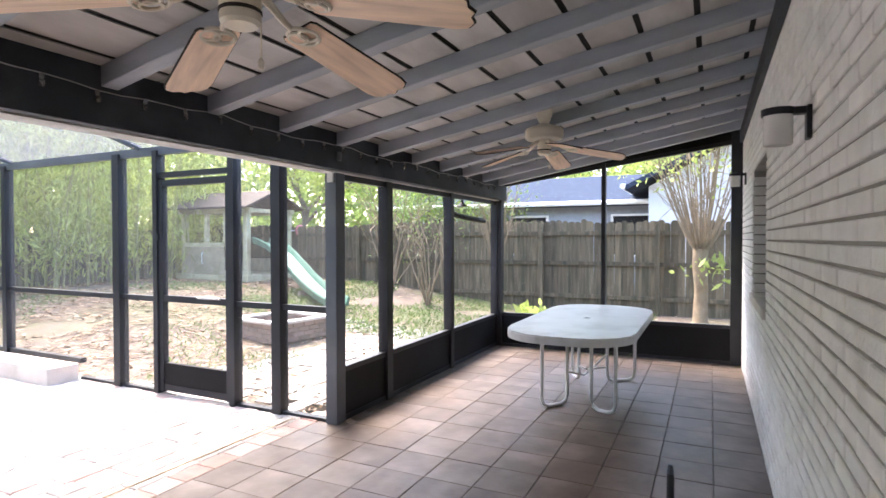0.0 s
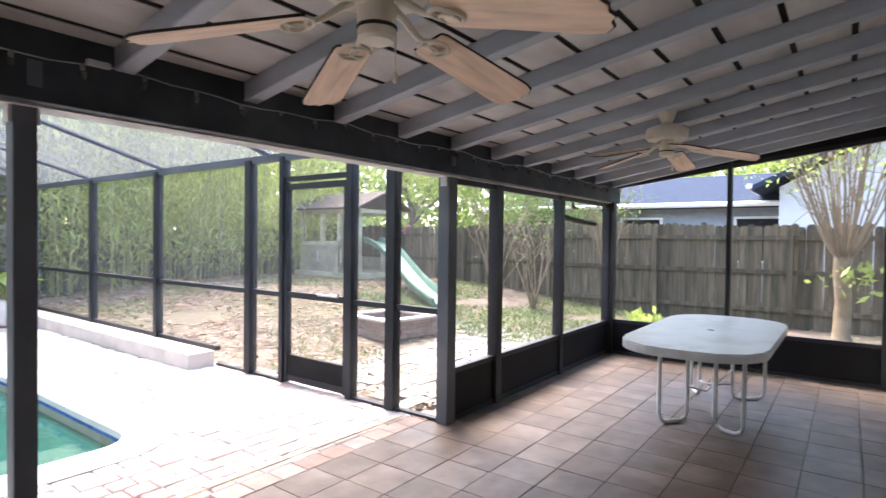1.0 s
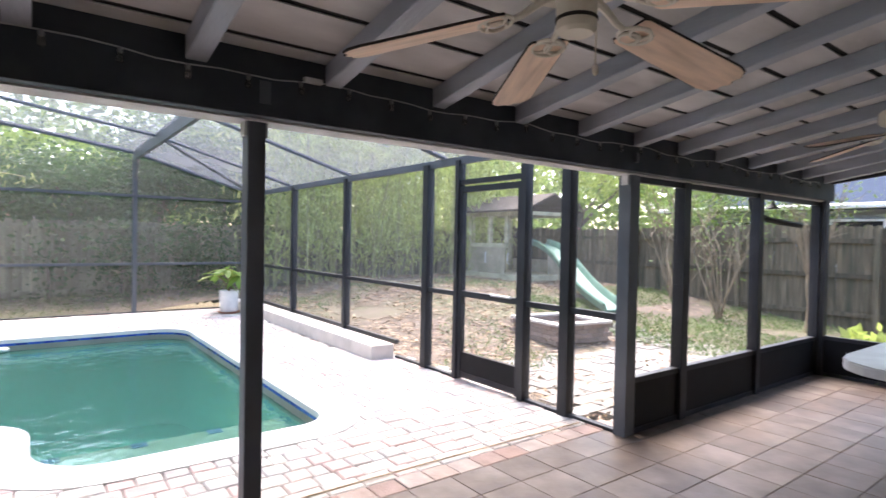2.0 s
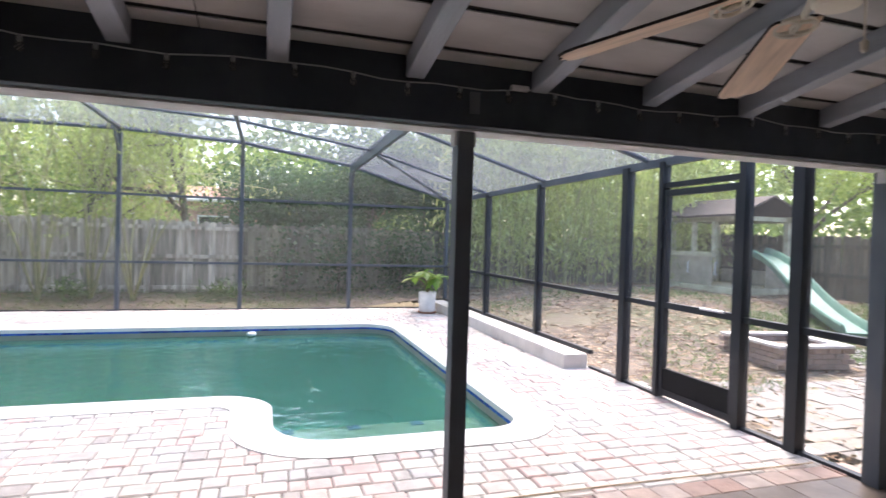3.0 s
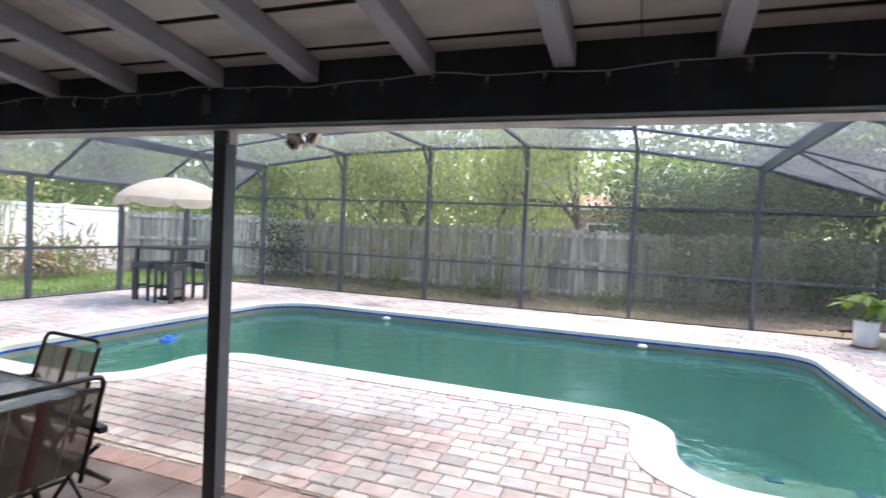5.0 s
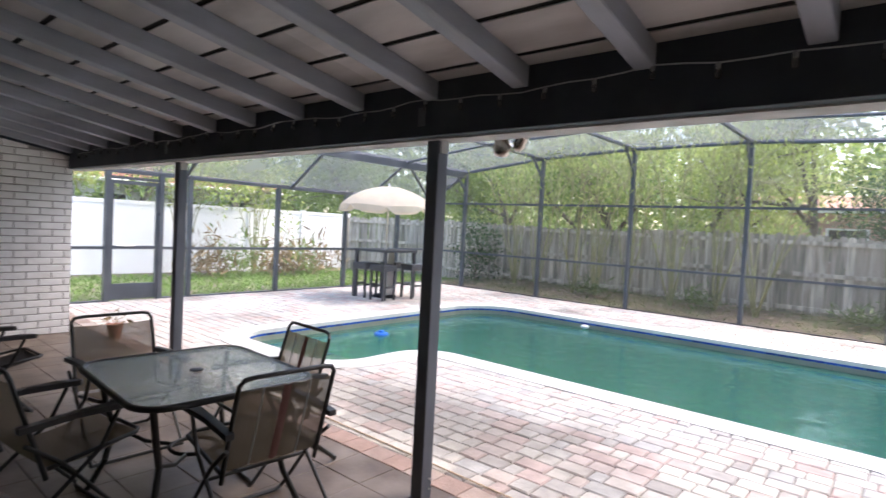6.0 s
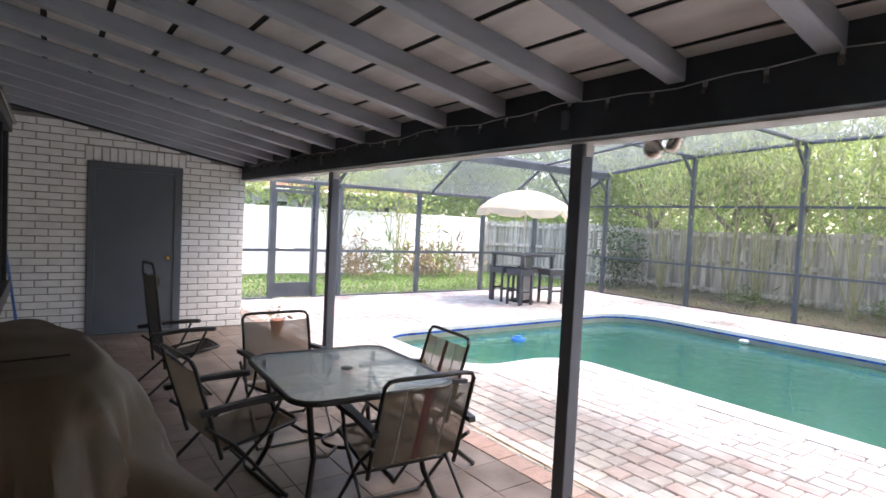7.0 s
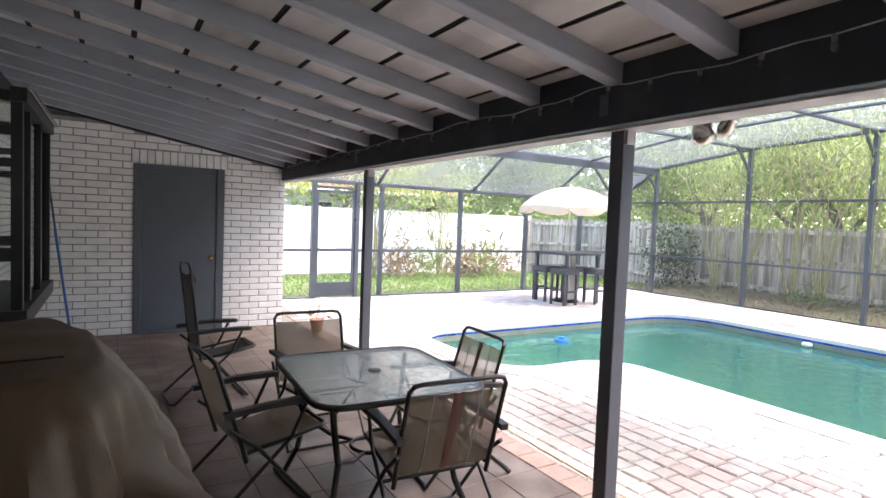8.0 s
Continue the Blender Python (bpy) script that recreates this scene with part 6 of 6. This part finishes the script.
for x, y, h in ((-18.5, 5.0, 3.4), (-19.0, 11.0, 3.8)):
    t = thing("palm", "fan of arching palm fronds above the white fence", "palm", at=pose(x, y, 0))
    part("trunk", tube(bmesh.new(), [(0, 0, -0.05), (0.05, 0, h * 0.5), (0, 0.05, h - 0.7)], [0.16, 0.13, 0.12], 10), M_BARKD, t, smooth=True)
    for k in range(16):
        a = 2 * math.pi * k / 16
        P = np.array([[1.7 * f * math.cos(a), 1.7 * f * math.sin(a), h - 0.7 + 1.1 * f - 1.3 * f * f] for f in np.linspace(0.05, 1, 40)])
        leaf_object("frond", cards(np.repeat(P, 2, 0), 0.4, 0.09, 0.35), L_YG, t)
for x, y, h in ((-18.0, 1.5, 6.5), (-20.5, 8.0, 7.0), (-22, 13.0, 8.0)):
    tree(x, y, "leafy tree beyond the white fence", h, 1, 0.16, L_MID, 4200, 0.1, 0.75, 0.25, 4, 2, M_BARKD, z=-0.05, first=0.36)

# distant woods that close the view all round
c = []
for k in range(260):
    a = 2 * math.pi * k / 260 + rng.normal() * 0.01
    r = rng.uniform(30, 44)
    hh = rng.uniform(8, 13.5)
    n = 300
    c.append(rng.normal(size=(n, 3)) * np.array([1.3, 1.3, hh * 0.3]) + np.array([r * math.cos(a) - 2, r * math.sin(a) + 4, hh * 0.5]))
c = np.concatenate(c)
c[:, 2] = np.abs(c[:, 2])
woods = leaf_object("woods", cards(c, 0.6, 0.6), L_MID, None, "distant green woods round the gardens", "stuff")
tagged(woods, category="woods")

# undergrowth behind the fences
c = np.concatenate([
    rng.normal(size=(9000, 3)) * np.array([0, 1.0, 1.5]) + np.stack([rng.uniform(-26, -2.8, 9000), np.full(9000, 21.5), np.full(9000, 2.4)], 1),
    rng.normal(size=(5000, 3)) * np.array([0, 1.0, 1.4]) + np.stack([rng.uniform(-0.6, 15, 5000), np.full(5000, 20.5), np.full(5000, 2.4)], 1),
    rng.normal(size=(5000, 3)) * np.array([0.9, 0, 1.2]) + np.stack([np.full(5000, -20.5), rng.uniform(-3, 20, 5000), np.full(5000, 1.8)], 1),
    rng.normal(size=(3000, 3)) * np.array([0.8, 0, 1.3]) + np.stack([np.full(3000, 17.0), rng.uniform(9, 20, 3000), np.full(3000, 2.0)], 1)])
c[:, 2] = np.abs(c[:, 2])
under = leaf_object("undergrowth", cards(c, 0.24, 0.5), L_MID, None, "tangled green undergrowth behind the fences", "stuff")
tagged(under, category="undergrowth")

# neighbouring houses
M_STUCCOP = mat("salmon_stucco", (0.5, 0.3, 0.25), 0.9, var=0.1, scale=3)
M_STUCCOW = mat("white_stucco", (0.7, 0.71, 0.73), 0.8, var=0.06, scale=3)
M_ROOFB = mat("blue_grey_shingle", (0.035, 0.048, 0.075), 1.0, spec=0.1, var=0.15, scale=6, bump=0.3, bscale=20)
M_ROOFT = mat("terracotta_roof", (0.3, 0.14, 0.09), 0.8, var=0.2, scale=6, bump=0.3)


def neighbour(at, w, d, h, rise, wall_m, roof_m, label, glazed=False):
    t = thing("house", label, "house", at=at)
    part("wall", B(-w / 2, -d / 2, -0.1, w / 2, d / 2, h), wall_m, t)
    bm = bmesh.new()
    for s in (-1, 1):
        v = [bm.verts.new((x, y, z + dz)) for dz in (0, 0.12) for x, y, z in ((-w / 2 - 0.5, s * (d / 2 + 0.5), h - 0.1), (w / 2 + 0.5, s * (d / 2 + 0.5), h - 0.1), (w / 2 + 0.5, 0, h + rise), (-w / 2 - 0.5, 0, h + rise))]
        for f in ((3, 2, 1, 0), (4, 5, 6, 7), (0, 1, 5, 4), (1, 2, 6, 5), (2, 3, 7, 6), (3, 0, 4, 7)):
            bm.faces.new([v[i] for i in f])
    part("roof", bm, roof_m, t)
    bm = bmesh.new()
    for s in (-1, 1):
        v = [bm.verts.new((s * w / 2, y, z)) for y, z in ((-d / 2, h), (d / 2, h), (0, h + rise))]
        bm.faces.new(v)
    part("gable", bm, wall_m, t)
    part("gutter", tube(bmesh.new(), [(-w / 2 - 0.55, -d / 2 - 0.55, h), (w / 2 + 0.55, -d / 2 - 0.55, h)], 0.07, 6), M_VINYL, t)
    n = int(w / 2.4)
    for k in range(n):
        x = -w / 2 + (k + 0.5) * w / n
        win = part("window", B(x - 0.6, -d / 2 - 0.03, 1.0, x + 0.6, -d / 2 - 0.001, 2.2), M_VINYL, t, "white-framed window")
        part("pane", B(x - 0.53, -d / 2 - 0.035, 1.06, x + 0.53, -d / 2 - 0.031, 2.14), M_KICK, win)
    return t


neighbour(pose(-0.5, 27.0, 0), 11, 7, 2.75, 0.7, M_STUCCOP, M_ROOFT, "salmon stucco house with a tiled roof behind the trees")
neighbour(pose(19.5, 5.2, 0, 0, 0, -90), 9, 6, 2.5, 1.0, mat("blue_grey_siding", (0.3, 0.34, 0.4), 0.7), M_ROOFB, "low house with a blue-grey roof beyond the fence")
neighbour(pose(20.0, -1.1, 0, 0, 0, 180), 10, 5.5, 2.8, 1.5, M_STUCCOW, M_ROOFB, "white gabled house beyond the side fence")
neighbour(pose(-25.0, 9.0, 0, 0, 0, 90), 10, 7, 2.6, 1.8, M_STUCCOW, M_ROOFT, "pale house beyond the white fence")


# leaf litter, grass
def scatter(n, x0, x1, y0, y1, keep, lift=0.012):
    x, y = rng.uniform(x0, x1, n), rng.uniform(y0, y1, n)
    return np.array([(a, b, ground_z(a, b) + lift) for a, b in zip(x, y) if keep(a, b)])


def flat_cards(c, size, aspect):
    v = cards(c, size, aspect).reshape(-1, 4, 3)
    v[:, :, 2] = c[:, None, 2] + (v[:, :, 2] - c[:, None, 2]) * 0.22
    v[:, :, 2] = np.maximum(v[:, :, 2], c[:, None, 2] - 0.004)
    return v.reshape(-1, 3)


yard = lambda x, y: x > 4.05 or y > 12.4
c = np.concatenate([scatter(34000, 4.1, 12.1, 3.2, 13.5, lambda x, y: noise.noise((x * 0.6, y * 0.6, 5)) > -0.35 and (x < 8 or y > 7.6 or rng.random() < 0.12)), scatter(4500, -12, 4.1, 12.4, 14, lambda x, y: True), scatter(1500, 7.9, 12.1, -4, 3.2, lambda x, y: x > 9)])
lit = leaf_object("leaf_litter", flat_cards(c, 0.13, 0.24), L_LITTER, None, "fallen tan bamboo leaves and twigs on the ground", "stuff")
tagged(lit, category="leaf litter")
c = np.concatenate([scatter(36000, 7.6, 12.0, 1.2, 8.5, lambda x, y: noise.noise((x * 0.7, y * 0.7, 9)) > -0.25), scatter(16000, 4.1, 9.5, 5.0, 12, lambda x, y: noise.noise((x * 0.5, y * 0.5, 14)) > 0.1), scatter(9000, -14, 4.0, 12.45, 13.9, lambda x, y: True)])
gr = leaf_object("grass", cards(c, 0.09, 0.1, -0.7), L_GRASS, None, "thin patchy grass in the yard", "stuff")
tagged(gr, category="grass")
c = scatter(30000, -14.7, -10.75, 0, 13.9, lambda x, y: x < -10.75)
gr = leaf_object("lawn", cards(c, 0.1, 0.12, -0.7), L_LAWN, None, "mown bright green lawn strip", "stuff")
tagged(gr, category="lawn")


# ---- pieces of floors and walls ----
rnd = random.Random(3)
# tumbled pavers of the pool deck
spots = []
edge_in = round_path([(c[0] + s * 0.12, c[1] + u * 0.12, max(c[2] - 0.1, 0.1)) for c, s, u in zip(COPE, (1, -1, -1, 1, 1, -1, -1, 1), (1, 1, 1, 1, 1, 1, -1, -1))], 0.5, 6)
x = -10.6
while x < 4.0:
    w = rnd.choice((0.2, 0.2, 0.22))
    spots.append((x + w / 2, 3.255, w - 0.006, 0.174, rnd.uniform(-0.003, 0.003), rnd.uniform(-0.01, 0.01)))
    x += w
lay_blocks("paver", spots, 0.05, 0.0045, M_PAVERB, M_PAVERB, deck, lambda u, v: abs(u), Matrix.Identity(4), "paver_field")
spots = []
y, row = 3.345, 0
while y < CAGE_Y + 0.05:
    b = (0.155, 0.155, 0.155)[row % 3]
    x = -10.7 + rnd.uniform(0, 0.15)
    while x < 3.95:
        a = rnd.choice((0.11, 0.155, 0.155, 0.2, 0.235, 0.235))
        cx, cy = x + a / 2, y + b / 2
        if not (inside(edge_in, cx, cy) or (cx > 3.6 and cy > 6.4)):
            spots.append((cx, cy, a - rnd.uniform(0.006, 0.01), b - rnd.uniform(0.006, 0.01), rnd.uniform(-0.004, 0.004), rnd.uniform(-0.02, 0.02)))
        x += a
    y += b
    row += 1
lay_blocks("paver", spots, 0.05, 0.009, M_PAVER, M_PAVERJ, deck, lambda u, v: abs(v - 3.3) * 1.6 + abs(u + 0.3) * 0.55, Matrix.Identity(4), "paver_field")

# square floor tiles
spots = []
for i in range(int((END_X + 8.3) / 0.33) + 1):
    for j in range(10):
        u, v = -8.37 + 0.16 + 0.33 * (i + 0.5), 3.19 - 0.33 * (j + 0.5)
        a = 0.3265
        if u < END_X and v > -0.15:
            spots.append((u, v - (0.015 if j == 0 else 0), a, a - (0.03 if j == 0 else 0), rnd.uniform(-0.0015, 0.0015), rnd.uniform(-0.004, 0.004)))
lay_blocks("floor_tile", spots, 0.014, 0.0025, M_TILE, M_TILEJ, floor, lambda u, v: abs(u - 4.2), Matrix.Identity(4), "floor_tile_field")

# white bricks: courses of the house wall and the store wall
BL, BH, MJ = 0.254, 0.086, 0.012


def brick_spots(u0, u1, top, skip, BH=BH, z0=0.0):
    out, c = [], 0
    z = z0
    while z + BH * 0.5 < max(top(u0), top(u1)):
        u = u0 - (BL / 2 if c % 2 else 0)
        while u < u1:
            a, b = max(u, u0), min(u + BL, u1)
            spans = [(a, b)]
            for s0, s1, z0, z1 in skip:
                if z + BH / 2 > z0 and z + BH / 2 < z1:
                    spans = [q for p, r in spans for q in ((p, min(r, s0)), (max(p, s1), r)) if q[1] - q[0] > 0.02]
            for p, r in spans:
                if r - p > 0.03 and z + BH * 0.4 < top((p + r) / 2):
                    out.append(((p + r) / 2, z + BH / 2, r - p - MJ, BH - MJ, rnd.uniform(-0.002, 0.002), 0.0))
            u += BL
        z += BH
        c += 1
    return out


face = Matrix(((1, 0, 0, 0), (0, 0, 1, WALL_Y), (0, 1, 0, 0), (0, 0, 0, 1)))
lay_blocks("brick", brick_spots(DOOR_X, END_X, lambda u: 2.74, [WIN], 0.068, -0.006), 0.02, 0.004, M_BRICK, M_BRICKJ, wall, lambda u, v: abs(u - 3.0) + (3 if u < 1.5 else 0), face, "brick_field")
face = Matrix(((0, 0, 1, DOOR_X), (1, 0, 0, 0), (0, 1, 0, 0), (0, 0, 0, 1)))
spots = brick_spots(WALL_Y, 2.91, lambda u: min(rafter_z(u) - 0.02, 2.6), [(1.05, 2.1, -1, 2.13), (1.02, 2.14, 2.13, 2.31)])
u = 1.063
while u < 2.11:
    spots.append((u, 2.222, 0.074, 0.17, 0.0, 0.0))
    u += 0.0862
lay_blocks("brick", spots, 0.02, 0.004, M_BRICK, M_BRICKJ, end_wall, lambda u, v: -u * 0.3 + abs(v - 1.4), face, "brick_field")
# reveal bricks of the recessed window
for k in range(int((WIN[3] - WIN[2]) / BH)):
    z = WIN[2] + (k + 0.5) * BH
    for x in (WIN[0] + 0.004, WIN[1] - 0.004):
        ob = new("brick", BLOCKS.setdefault(("reveal",), mesh("brick", B(-0.008, -0.055, -0.037, 0.008, 0.055, 0.037, bev=0.003), M_BRICK)))
        ob.parent = wall
        ob.location = (x, WALL_Y - 0.068, z)
